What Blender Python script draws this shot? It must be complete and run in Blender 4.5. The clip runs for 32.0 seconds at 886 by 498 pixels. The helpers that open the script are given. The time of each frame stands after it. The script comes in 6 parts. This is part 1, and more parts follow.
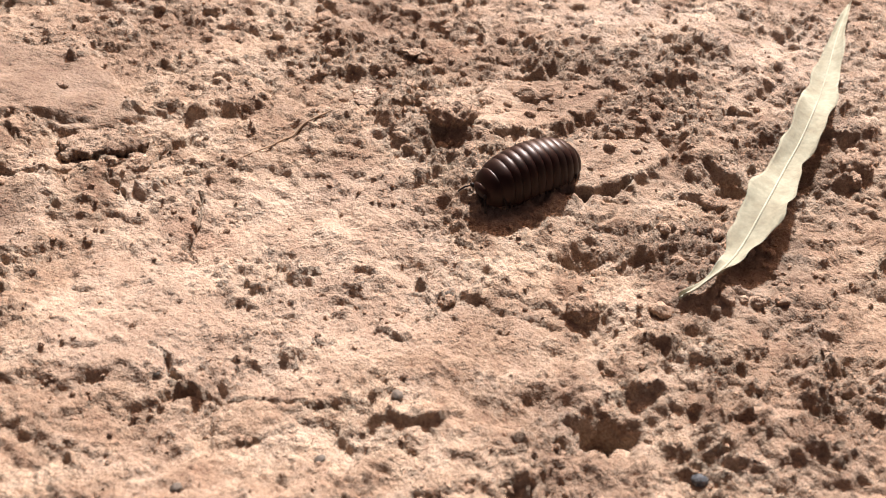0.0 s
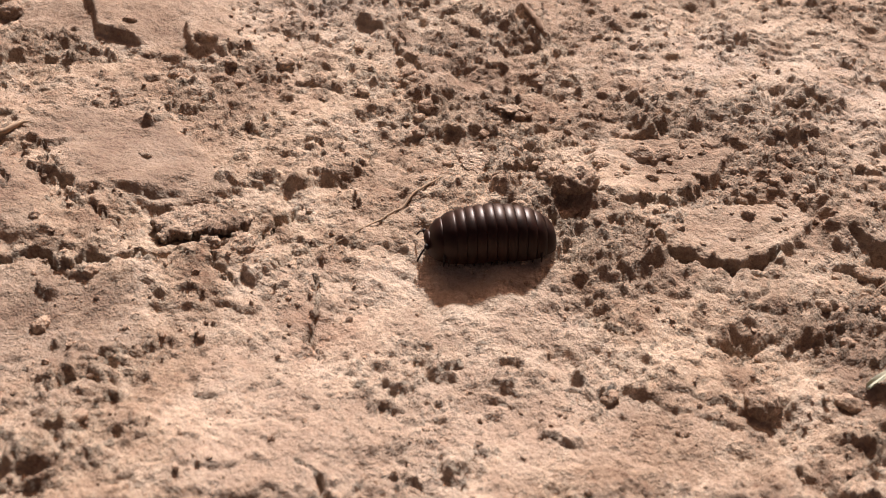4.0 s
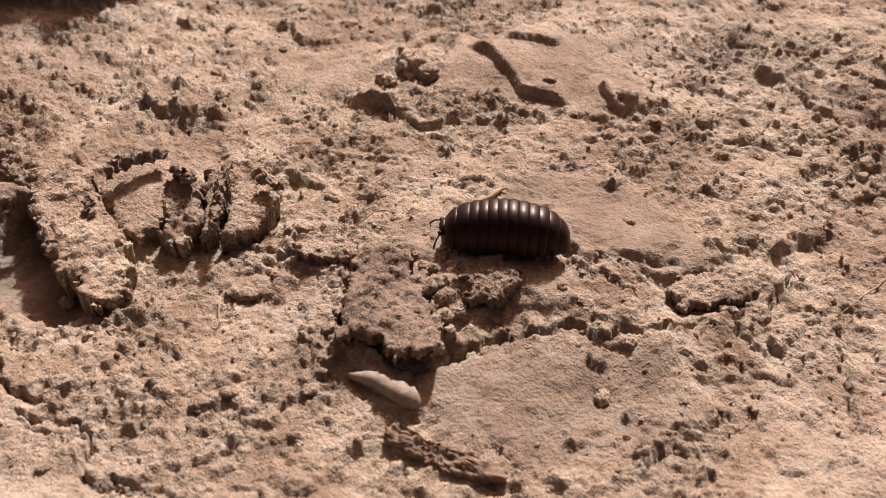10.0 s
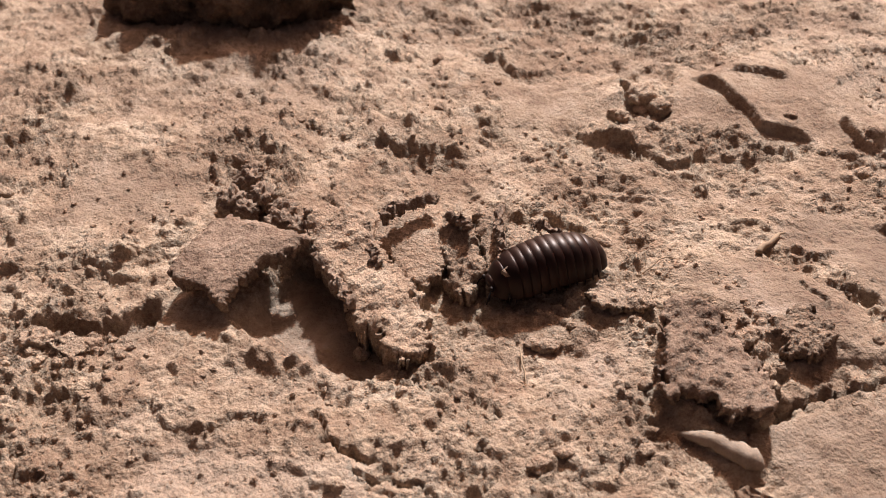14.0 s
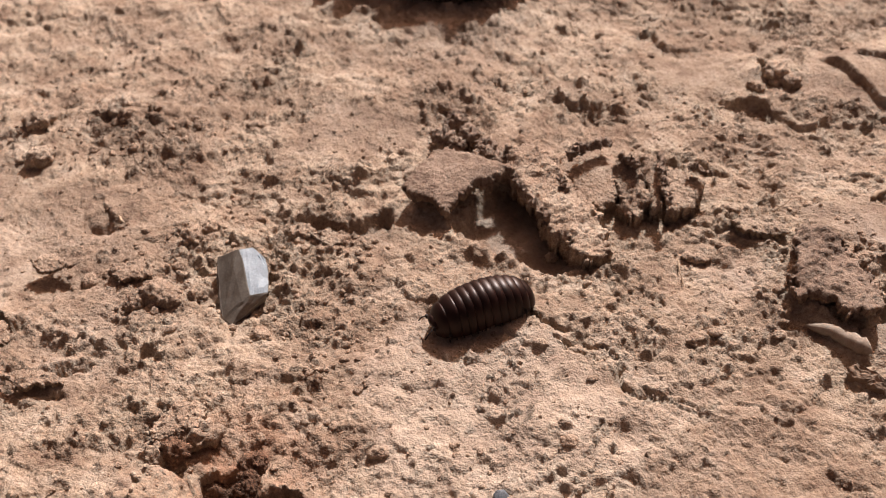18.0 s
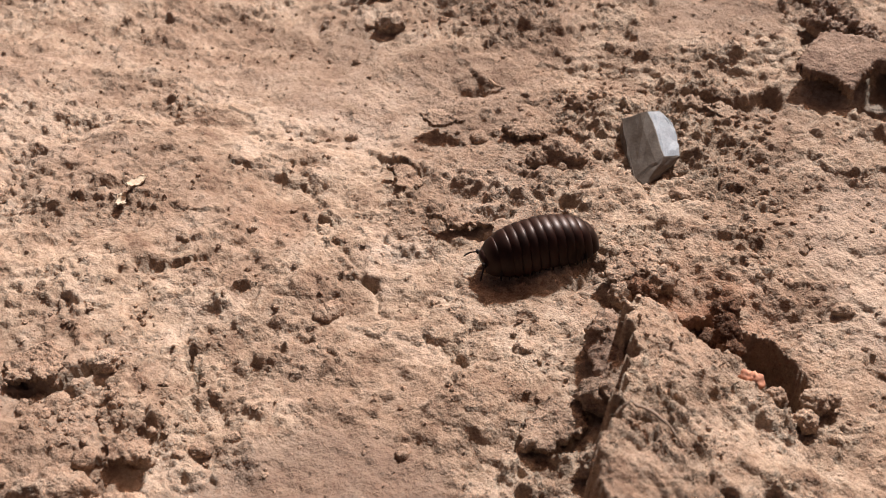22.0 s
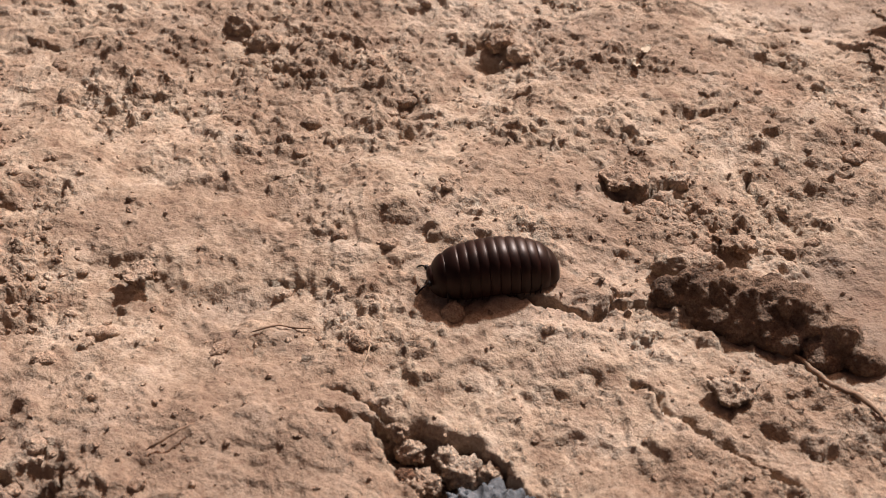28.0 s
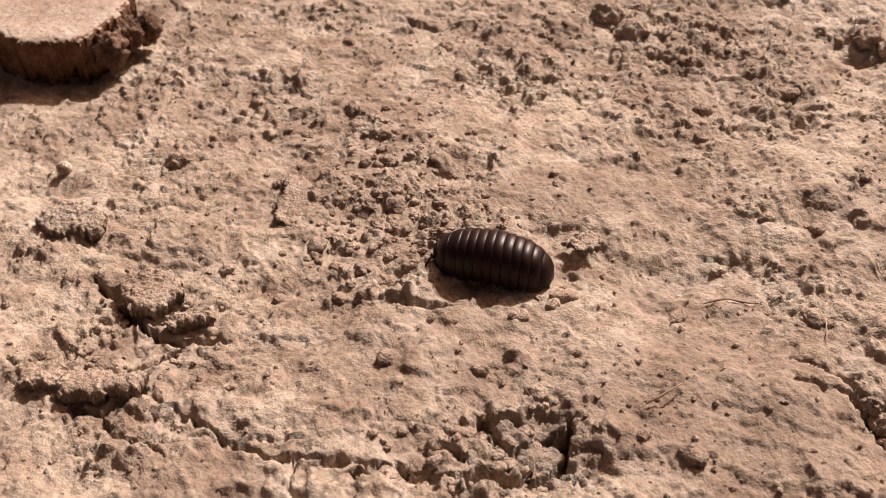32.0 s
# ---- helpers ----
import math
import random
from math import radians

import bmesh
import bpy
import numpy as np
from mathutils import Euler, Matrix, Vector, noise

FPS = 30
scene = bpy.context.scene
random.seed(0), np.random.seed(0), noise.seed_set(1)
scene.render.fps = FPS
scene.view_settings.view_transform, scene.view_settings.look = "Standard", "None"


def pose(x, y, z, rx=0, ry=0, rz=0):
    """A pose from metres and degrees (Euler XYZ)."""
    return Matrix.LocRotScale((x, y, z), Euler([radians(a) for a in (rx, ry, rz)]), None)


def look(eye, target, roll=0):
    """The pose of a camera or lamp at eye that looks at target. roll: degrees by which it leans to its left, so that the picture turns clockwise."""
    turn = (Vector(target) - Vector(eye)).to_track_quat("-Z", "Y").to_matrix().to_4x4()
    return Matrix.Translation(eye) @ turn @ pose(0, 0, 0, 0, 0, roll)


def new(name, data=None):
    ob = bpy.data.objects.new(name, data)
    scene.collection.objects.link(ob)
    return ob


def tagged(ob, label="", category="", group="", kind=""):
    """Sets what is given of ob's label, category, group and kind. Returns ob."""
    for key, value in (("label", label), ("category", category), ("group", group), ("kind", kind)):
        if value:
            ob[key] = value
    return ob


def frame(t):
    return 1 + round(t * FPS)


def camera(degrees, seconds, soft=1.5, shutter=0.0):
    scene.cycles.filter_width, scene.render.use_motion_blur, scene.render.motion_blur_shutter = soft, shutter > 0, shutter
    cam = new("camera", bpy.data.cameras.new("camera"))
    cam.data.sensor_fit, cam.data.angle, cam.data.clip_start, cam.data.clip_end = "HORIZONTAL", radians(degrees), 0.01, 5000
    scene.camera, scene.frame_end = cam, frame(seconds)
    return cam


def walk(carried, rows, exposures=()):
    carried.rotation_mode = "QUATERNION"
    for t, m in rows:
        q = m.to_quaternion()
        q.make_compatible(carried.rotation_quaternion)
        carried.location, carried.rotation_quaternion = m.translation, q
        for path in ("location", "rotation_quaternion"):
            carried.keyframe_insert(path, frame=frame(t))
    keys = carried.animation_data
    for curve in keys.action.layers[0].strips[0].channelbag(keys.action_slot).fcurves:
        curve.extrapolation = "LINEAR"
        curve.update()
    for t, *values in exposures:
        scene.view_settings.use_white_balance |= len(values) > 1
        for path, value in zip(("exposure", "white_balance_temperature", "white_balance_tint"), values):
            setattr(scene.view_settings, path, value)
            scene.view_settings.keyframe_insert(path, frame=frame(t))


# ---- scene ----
cam = camera(47.4, 32.0, soft=1.0)
METRES, EYE, TILT, LEAN, TURN = 1.17, 0.2534, -40.22, -2.36, 0.0
PATH = [
    (0, (-0.031, 0.022, 0.224), (0.066, 1.547, -1.067), 3.8),
    (0.5, (-0.033, 0.053, 0.22), (0.058, 1.584, -1.064), 3.5),
    (1, (-0.048, 0.069, 0.206), (0.042, 1.597, -1.08), 3.5),
    (1.5, (-0.053, 0.084, 0.202), (0.073, 1.615, -1.079), 4.0),
    (2, (-0.06, 0.084, 0.204), (0.079, 1.622, -1.066), 3.9),
    (2.5, (-0.059, 0.077, 0.209), (0.103, 1.618, -1.055), 4.2),
    (4.5, (-0.103, 0.063, 0.219), (0.073, 1.62, -1.023), 4.5),
    (5, (-0.115, 0.063, 0.225), (0.049, 1.627, -1.011), 4.0),
    (5.5, (-0.129, 0.059, 0.223), (0.004, 1.629, -1.009), 3.1),
    (6, (-0.134, 0.06, 0.225), (-0.021, 1.634, -1.005), 2.7),
    (6.5, (-0.144, 0.062, 0.224), (-0.05, 1.636, -1.008), 2.2),
    (7, (-0.149, 0.063, 0.222), (-0.074, 1.639, -1.007), 1.9),
    (7.5, (-0.16, 0.061, 0.225), (-0.108, 1.636, -1.007), 1.3),
    (8, (-0.166, 0.062, 0.229), (-0.135, 1.638, -1.002), 0.9),
    (8.5, (-0.178, 0.069, 0.23), (-0.17, 1.643, -1.004), 0.4),
    (9, (-0.192, 0.07, 0.226), (-0.204, 1.637, -1.017), 0.1),
    (9.5, (-0.213, 0.074, 0.229), (-0.236, 1.643, -1.011), 0.0),
    (10, (-0.228, 0.075, 0.23), (-0.258, 1.642, -1.013), -0.2),
    (10.5, (-0.245, 0.074, 0.231), (-0.287, 1.638, -1.014), -0.5),
    (11, (-0.256, 0.072, 0.23), (-0.305, 1.633, -1.019), -0.7),
    (11.5, (-0.268, 0.074, 0.237), (-0.321, 1.638, -1.009), -0.9),
    (12, (-0.271, 0.075, 0.24), (-0.323, 1.639, -1.006), -0.9),
    (12.5, (-0.283, 0.079, 0.243), (-0.338, 1.643, -1.003), -0.9),
    (13, (-0.295, 0.088, 0.243), (-0.351, 1.652, -1.002), -1.0),
    (13.5, (-0.31, 0.087, 0.244), (-0.384, 1.648, -1.004), -1.4),
    (14, (-0.324, 0.088, 0.243), (-0.398, 1.648, -1.006), -1.3),
    (14.5, (-0.332, 0.078, 0.239), (-0.413, 1.637, -1.012), -1.3),
    (15, (-0.343, 0.07, 0.251), (-0.452, 1.628, -0.998), -1.3),
    (15.5, (-0.347, 0.055, 0.242), (-0.473, 1.605, -1.015), -1.3),
    (17.5, (-0.359, 0.005, 0.278), (-0.569, 1.533, -0.995), -2.0),
    (18, (-0.362, -0.011, 0.286), (-0.59, 1.518, -0.982), -1.6),
    (18.5, (-0.374, -0.029, 0.285), (-0.594, 1.493, -0.993), -1.0),
    (19, (-0.39, -0.037, 0.294), (-0.634, 1.478, -0.989), -1.2),
    (19.5, (-0.408, -0.039, 0.284), (-0.666, 1.477, -0.994), -1.1),
    (20, (-0.431, -0.047, 0.276), (-0.699, 1.467, -1.003), -0.9),
    (20.5, (-0.451, -0.045, 0.272), (-0.729, 1.463, -1.013), -0.6),
    (21, (-0.475, -0.049, 0.269), (-0.767, 1.452, -1.02), -0.3),
    (21.5, (-0.492, -0.056, 0.249), (-0.797, 1.437, -1.047), 0.0),
    (22, (-0.505, -0.061, 0.248), (-0.834, 1.414, -1.062), -0.2),
    (22.5, (-0.518, -0.069, 0.244), (-0.856, 1.4, -1.07), -0.4),
    (23, (-0.522, -0.076, 0.242), (-0.886, 1.383, -1.075), -0.7),
    (23.5, (-0.532, -0.09, 0.243), (-0.917, 1.358, -1.081), -0.9),
    (24, (-0.548, -0.098, 0.244), (-0.939, 1.344, -1.085), -0.9),
    (24.5, (-0.565, -0.116, 0.242), (-0.971, 1.326, -1.084), -1.3),
    (25, (-0.576, -0.122, 0.247), (-0.987, 1.32, -1.077), -1.4),
    (25.5, (-0.584, -0.137, 0.244), (-1.016, 1.3, -1.078), -1.7),
    (26, (-0.6, -0.155, 0.24), (-1.06, 1.283, -1.072), -2.0),
    (26.5, (-0.616, -0.159, 0.243), (-1.113, 1.268, -1.068), -2.3),
    (28.5, (-0.653, -0.207, 0.237), (-1.183, 1.215, -1.066), -1.3),
    (29, (-0.661, -0.22, 0.245), (-1.216, 1.191, -1.059), -1.5),
    (29.5, (-0.671, -0.216, 0.246), (-1.242, 1.187, -1.061), -1.7),
    (30, (-0.69, -0.228, 0.247), (-1.29, 1.165, -1.058), -2.1),
    (30.5, (-0.711, -0.238, 0.249), (-1.351, 1.134, -1.059), -2.9),
    (31, (-0.722, -0.245, 0.246), (-1.397, 1.111, -1.06), -3.3),
    (31.5, (-0.732, -0.251, 0.247), (-1.436, 1.085, -1.064), -3.7),
    (32, (-0.746, -0.255, 0.257), (-1.469, 1.062, -1.063), -4.0),
]
walk(cam, [(t, look(eye, target, roll)) for t, eye, target, roll in PATH],
     exposures=[(0, 0.92), (2.5, 0.8), (5, 0.6), (10, 0.54), (15, 0.58), (20, 0.46), (26, 0.38), (29, 0.31), (31, 0.5), (32, 0.46)])
cam.data.dof.use_dof = True
cam.data.dof.focus_distance = 0.37
cam.data.dof.aperture_fstop = 18.0

# ---- world, sun, exposure ----
SUN_EL, SUN_AZ = 44.0, 12.0          # degrees above the ground; degrees from +y towards +x
world = bpy.data.worlds.new("sky")
scene.world = world
world.use_nodes = True
wn = world.node_tree.nodes
sky = wn.new("ShaderNodeTexSky")
sky.sky_type = "NISHITA"
sky.sun_disc = False
sky.sun_elevation, sky.sun_rotation = radians(SUN_EL), radians(SUN_AZ)
sky.air_density, sky.dust_density, sky.ozone_density = 0.35, 7.0, 0.0
haze = wn.new("ShaderNodeMix")                # warm dust haze over the whole sky
haze.data_type, haze.blend_type = "RGBA", "MULTIPLY"
haze.inputs[0].default_value = 1.0
haze.inputs[7].default_value = (1.0, 0.66, 0.49, 1)
world.node_tree.links.new(sky.outputs[0], haze.inputs[6])
world.node_tree.links.new(haze.outputs[2], wn["Background"].inputs[0])
wn["Background"].inputs[1].default_value = 0.09
sun = new("sun", bpy.data.lights.new("sun", "SUN"))
sun.data.energy, sun.data.angle, sun.data.color = 5.0, radians(3.2), (0.96, 1.0, 1.03)
sun.matrix_world = look((math.sin(radians(SUN_AZ)) * math.cos(radians(SUN_EL)) * 5, math.cos(radians(SUN_AZ)) * math.cos(radians(SUN_EL)) * 5,
                         math.sin(radians(SUN_EL)) * 5), (0, 0, 0))


# ---- materials ----
def material(name, rough=0.9, spec=0.3):
    m = bpy.data.materials.new(name)
    m.use_nodes = True
    b = m.node_tree.nodes["Principled BSDF"]
    b.inputs["Roughness"].default_value = rough
    b.inputs["Specular IOR Level"].default_value = spec
    return m, m.node_tree.nodes, m.node_tree.links, b


def noise_node(nodes, links, vec, scale, detail=4, rough=0.6):
    n = nodes.new("ShaderNodeTexNoise")
    n.inputs["Scale"].default_value, n.inputs["Detail"].default_value, n.inputs["Roughness"].default_value = scale, detail, rough
    links.new(vec, n.inputs["Vector"])
    return n.outputs["Fac"]


def ramp(nodes, links, fac, stops):
    r = nodes.new("ShaderNodeValToRGB")
    while len(r.color_ramp.elements) < len(stops):
        r.color_ramp.elements.new(0.5)
    for e, (p, c) in zip(r.color_ramp.elements, stops):
        e.position, e.color = p, (*c, 1)
    links.new(fac, r.inputs[0])
    return r.outputs[0]


def mix(nodes, links, fac, a, b, kind="MIX"):
    m = nodes.new("ShaderNodeMix")
    m.data_type, m.blend_type = "RGBA", kind
    for socket, value in ((m.inputs[0], fac), (m.inputs[6], a), (m.inputs[7], b)):
        if isinstance(value, (float, int)):
            socket.default_value = value
        elif isinstance(value, tuple):
            socket.default_value = (*value, 1)
        else:
            links.new(value, socket)
    return m.outputs[2]


def bump(nodes, links, b, heights):
    last = None
    for h, strength, distance in heights:
        n = nodes.new("ShaderNodeBump")
        n.inputs["Strength"].default_value, n.inputs["Distance"].default_value = strength, distance
        links.new(h, n.inputs["Height"])
        if last:
            links.new(last, n.inputs["Normal"])
        last = n.outputs[0]
    links.new(last, b.inputs["Normal"])


def soil(name, dry, dark, pale, per_object=False, zones=False, grain=1.0):
    """Dried clay soil: broad stains, blotches, pale dust and grains, with fine relief."""
    m, nodes, links, b = material(name, 0.93, 0.18)
    co = nodes.new("ShaderNodeNewGeometry").outputs["Position"]
    broad = noise_node(nodes, links, co, 15, 5, 0.62)
    blotch = noise_node(nodes, links, co, 55, 5, 0.65)
    grains = noise_node(nodes, links, co, 420, 4, 0.7)
    fine = noise_node(nodes, links, co, 1500, 3, 0.7)
    c = ramp(nodes, links, blotch, [(0.34, dark), (0.5, dry), (0.64, pale)])
    c = mix(nodes, links, ramp(nodes, links, broad, [(0.45, (0, 0, 0)), (0.57, (1, 1, 1))]), c, mix(nodes, links, 0.62, c, dark))
    dust = noise_node(nodes, links, co, 34, 6, 0.68)
    c = mix(nodes, links, ramp(nodes, links, dust, [(0.54, (0, 0, 0)), (0.66, (0.4, 0.4, 0.4))]), c, tuple(1.12 * v for v in pale))
    c = mix(nodes, links, ramp(nodes, links, dust, [(0.3, (0.4, 0.4, 0.4)), (0.42, (0, 0, 0))]), c, tuple(0.9 * v for v in dark))
    c = mix(nodes, links, 0.75, c, ramp(nodes, links, grains, [(0.32, (0.58, 0.47, 0.4)), (0.47, (0.97, 0.95, 0.92)), (0.68, (1.28, 1.29, 1.24))]), "MULTIPLY")
    speckle = 0.5
    if zones:
        worn = nodes.new("ShaderNodeAttribute")
        worn.attribute_name = "grain"
        half = nodes.new("ShaderNodeMath")
        half.operation = "MULTIPLY"
        half.inputs[1].default_value = 0.45
        links.new(worn.outputs["Fac"], half.inputs[0])
        speckle = half.outputs[0]
    c = mix(nodes, links, speckle, c, ramp(nodes, links, fine, [(0.36, (0.48, 0.38, 0.33)), (0.5, (1.0, 1.0, 1.0)), (0.64, (1.5, 1.5, 1.45))]), "MULTIPLY")
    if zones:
        # darker clay smears; in holes and the hollow this tint also paints shade
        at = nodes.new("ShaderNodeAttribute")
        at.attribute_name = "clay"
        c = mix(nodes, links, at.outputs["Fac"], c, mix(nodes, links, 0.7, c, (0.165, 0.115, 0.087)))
        # pale patches of soil, plus painted glare and lit streaks
        at2 = nodes.new("ShaderNodeAttribute")
        at2.attribute_name = "pale"
        c = mix(nodes, links, at2.outputs["Fac"], c, mix(nodes, links, 0.6, c, (0.48, 0.38, 0.305)))
        at3 = nodes.new("ShaderNodeAttribute")
        at3.attribute_name = "rust"
        c = mix(nodes, links, at3.outputs["Fac"], c, mix(nodes, links, 0.6, c, (0.3, 0.12, 0.06)))
    if per_object:
        info = nodes.new("ShaderNodeObjectInfo")
        c = mix(nodes, links, 0.6, c, ramp(nodes, links, info.outputs["Random"], [(0, (0.85, 0.83, 0.82)), (1, (1.15, 1.14, 1.13))]), "MULTIPLY")
    links.new(c, b.inputs["Base Color"])
    cells = []
    for scale, smoothness in ((520, 0.35), (1300, 0.25)):
        v = nodes.new("ShaderNodeTexVoronoi")
        v.feature = "SMOOTH_F1"
        v.inputs["Scale"].default_value, v.inputs["Smoothness"].default_value = scale, smoothness
        v.inputs["Detail"].default_value, v.inputs["Roughness"].default_value = 1.0, 0.6
        links.new(co, v.inputs["Vector"])
        turn = nodes.new("ShaderNodeMath")
        turn.operation = "SUBTRACT"
        turn.inputs[0].default_value = 1.0
        links.new(v.outputs["Distance"], turn.inputs[1])
        cells.append(turn.outputs[0])
    flecks = noise_node(nodes, links, co, 900, 5, 0.72)
    bump(nodes, links, b, [(grains, 0.5 * grain, 0.0022), (cells[0], 0.55 * grain, 0.0016), (cells[1], 0.5 * grain, 0.0007), (flecks, 0.6 * grain, 0.0012)])
    if zones:
        for n in [n for n in nodes if n.bl_idname == "ShaderNodeBump"]:
            k = nodes.new("ShaderNodeMath")
            k.operation = "MULTIPLY"
            k.inputs[1].default_value = n.inputs["Strength"].default_value
            links.new(worn.outputs["Fac"], k.inputs[0])
            links.new(k.outputs[0], n.inputs["Strength"])
    return m


SOIL = soil("dried_clay_soil", (0.33, 0.246, 0.182), (0.2, 0.132, 0.094), (0.388, 0.302, 0.236), zones=True)
CLOD = soil("crumbly_clay", (0.33, 0.238, 0.177), (0.225, 0.157, 0.116), (0.395, 0.305, 0.237), per_object=True, grain=0.8)
FLAKE = soil("grey_brown_clay_flake", (0.3, 0.22, 0.165), (0.2, 0.14, 0.105), (0.36, 0.275, 0.212), per_object=True, grain=0.9)
SMEAR = soil("dark_smeared_clay", (0.225, 0.16, 0.122), (0.155, 0.105, 0.08), (0.28, 0.205, 0.16), per_object=True, grain=0.6)
DARK_CLOD = soil("dark_peaty_clay", (0.165, 0.108, 0.076), (0.075, 0.047, 0.034), (0.25, 0.178, 0.132), per_object=True, grain=1.1)
RUST_CLOD = soil("rusty_clay", (0.23, 0.13, 0.085), (0.12, 0.064, 0.042), (0.31, 0.2, 0.142), per_object=True, grain=1.4)
PINK_CLAY = soil("pink_clay", (0.42, 0.2, 0.13), (0.3, 0.13, 0.08), (0.5, 0.3, 0.22), per_object=True, grain=0.6)
PALE_CLOD = soil("pale_clay", (0.42, 0.32, 0.25), (0.33, 0.245, 0.185), (0.48, 0.385, 0.31), per_object=True)
# the block's brown sides hold their shade in the colour; its top doesn't
SHADED_BROWN_BLOCK = soil("brown_block", (0.17, 0.085, 0.05), (0.11, 0.052, 0.03), (0.26, 0.145, 0.09), per_object=True, grain=0.5)
SMOOTH_TOP = soil("unshaded_pale_clay", (0.36, 0.27, 0.21), (0.29, 0.205, 0.155), (0.42, 0.33, 0.265), grain=0.3)


def simple(name, low, high, scale, rough, spec=0.4, relief=0.0005, stretch=(1, 1, 1)):
    m, nodes, links, b = material(name, rough, spec)
    mapping = nodes.new("ShaderNodeMapping")
    mapping.inputs["Scale"].default_value = stretch
    links.new(nodes.new("ShaderNodeTexCoord").outputs["Object"], mapping.inputs[0])
    co = mapping.outputs[0]
    n1 = noise_node(nodes, links, co, scale, 5, 0.65)
    n2 = noise_node(nodes, links, co, scale * 7, 3)
    c = ramp(nodes, links, n1, [(0.3, low), (0.7, high)])
    c = mix(nodes, links, 0.6, c, ramp(nodes, links, n2, [(0.3, (0.75, 0.75, 0.75)), (0.7, (1.15, 1.15, 1.15))]), "MULTIPLY")
    links.new(c, b.inputs["Base Color"])
    bump(nodes, links, b, [(n1, 0.5, relief), (n2, 0.5, relief * 0.4)])
    return m


SHELL = simple("dark_chitin", (0.0045, 0.0014, 0.0012), (0.016, 0.0045, 0.0034), 160, 0.4, 0.24, 0.00006)
SHELL.node_tree.nodes["Principled BSDF"].inputs["Specular Tint"].default_value = (1.0, 0.78, 0.7, 1)
SHELL_EDGE = simple("chitin_rim", (0.02, 0.008, 0.006), (0.045, 0.018, 0.012), 300, 0.5, 0.15, 0.00005)
LIMB = simple("limb_chitin", (0.006, 0.003, 0.0025), (0.016, 0.008, 0.006), 300, 0.5, 0.2, 0.00005)
LEAF = simple("dry_grey_green_leaf", (0.22, 0.2, 0.145), (0.37, 0.37, 0.285), 75, 0.92, 0.08, 0.0003, (1, 1, 1))
LEAF_RIB = simple("leaf_rib", (0.28, 0.28, 0.2), (0.4, 0.4, 0.31), 90, 0.6, 0.4, 0.0002)
# soil-stained stone, darkened for the chip's shaded sides, and its paler sunlit copy
STONE = simple("blue_grey_stone", (0.085, 0.064, 0.048), (0.17, 0.145, 0.12), 130, 0.75, 0.35, 0.0004)
LIT_STONE_FACE = simple("lit_stone_face", (0.22, 0.25, 0.28), (0.33, 0.37, 0.41), 200, 0.6, 0.4, 0.0003)
STONE_DARK = simple("dark_blue_grey_stone", (0.025, 0.027, 0.032), (0.15, 0.157, 0.17), 260, 0.75, 0.3, 0.0012)
STRAW = simple("dry_straw", (0.24, 0.165, 0.11), (0.4, 0.29, 0.2), 120, 0.85, 0.15, 0.0002)
ROOT = simple("pale_root", (0.23, 0.168, 0.126), (0.36, 0.28, 0.22), 220, 0.9, 0.1, 0.0006)
BARK = simple("tan_bark", (0.13, 0.08, 0.053), (0.29, 0.19, 0.13), 130, 0.85, 0.2, 0.0008)
PETAL = simple("pale_dry_husk", (0.42, 0.33, 0.24), (0.56, 0.46, 0.35), 120, 0.85, 0.15, 0.0002)


# ---- ground ----
def perlin(x, y, seed):
    xi, yi = np.floor(x), np.floor(y)
    fx, fy = (x - xi).astype(np.float32), (y - yi).astype(np.float32)
    xi, yi = xi.astype(np.int64), yi.astype(np.int64)
    table = np.random.RandomState(seed).rand(65536).astype(np.float32) * 2 * np.pi
    cos, sin = np.cos(table), np.sin(table)

    def corner(i, j):
        k = ((xi + i) * 73856093 ^ (yi + j) * 19349663) & 65535
        return cos[k] * (fx - i) + sin[k] * (fy - j)

    sx, sy = fx * fx * fx * (fx * (fx * 6 - 15) + 10), fy * fy * fy * (fy * (fy * 6 - 15) + 10)
    a, b, c, d = corner(0, 0), corner(1, 0), corner(0, 1), corner(1, 1)
    return 1.5 * (a + sx * (b - a) + sy * (c - a + sx * (a - b - c + d)))


def cells(x, y, size, seed):
    """Distance to the nearest of a scatter of points, as a share of the spacing, and two random numbers of that point."""
    table = np.random.RandomState(seed).rand(4, 65536).astype(np.float32)
    gx, gy = (x / size), (y / size)
    xi, yi = np.floor(gx).astype(np.int64), np.floor(gy).astype(np.int64)
    best, key = np.full(x.shape, 9.0, np.float32), np.zeros(x.shape, np.int64)
    for i in (-1, 0, 1):
        for j in (-1, 0, 1):
            k = ((xi + i) * 73856093 ^ (yi + j) * 19349663) & 65535
            d = np.hypot(xi + i + table[0][k] - gx, yi + j + table[1][k] - gy).astype(np.float32)
            near = d < best
            best[near], key[near] = d[near], k[near]
    return best, table[2][key], table[3][key]


def fbm(x, y, size, octaves, seed, gain=0.5):
    total, amp = 0.0, 1.0
    for k in range(octaves):
        total = total + amp * perlin(x / size, y / size, seed + k)
        amp, size = amp * gain, size / 2.03
    return total


def smooth(a, b, x):
    t = np.clip((x - a) / (b - a), 0, 1)
    return t * t * (3 - 2 * t)


AX = radians(18.4)
CU, SU = math.cos(AX), math.sin(AX)


def graded(low, high, step, far=60.0, grow=1.45):
    mid = list(np.arange(low, high + step / 2, step))
    out, d, p = [], step * 2, mid[-1]
    while p < far:
        p += d
        d *= grow
        out.append(p)
    before, d, p = [], step * 2, mid[0]
    while p > -far:
        p -= d
        d *= grow
        before.append(p)
    return np.array(before[::-1] + mid + out)


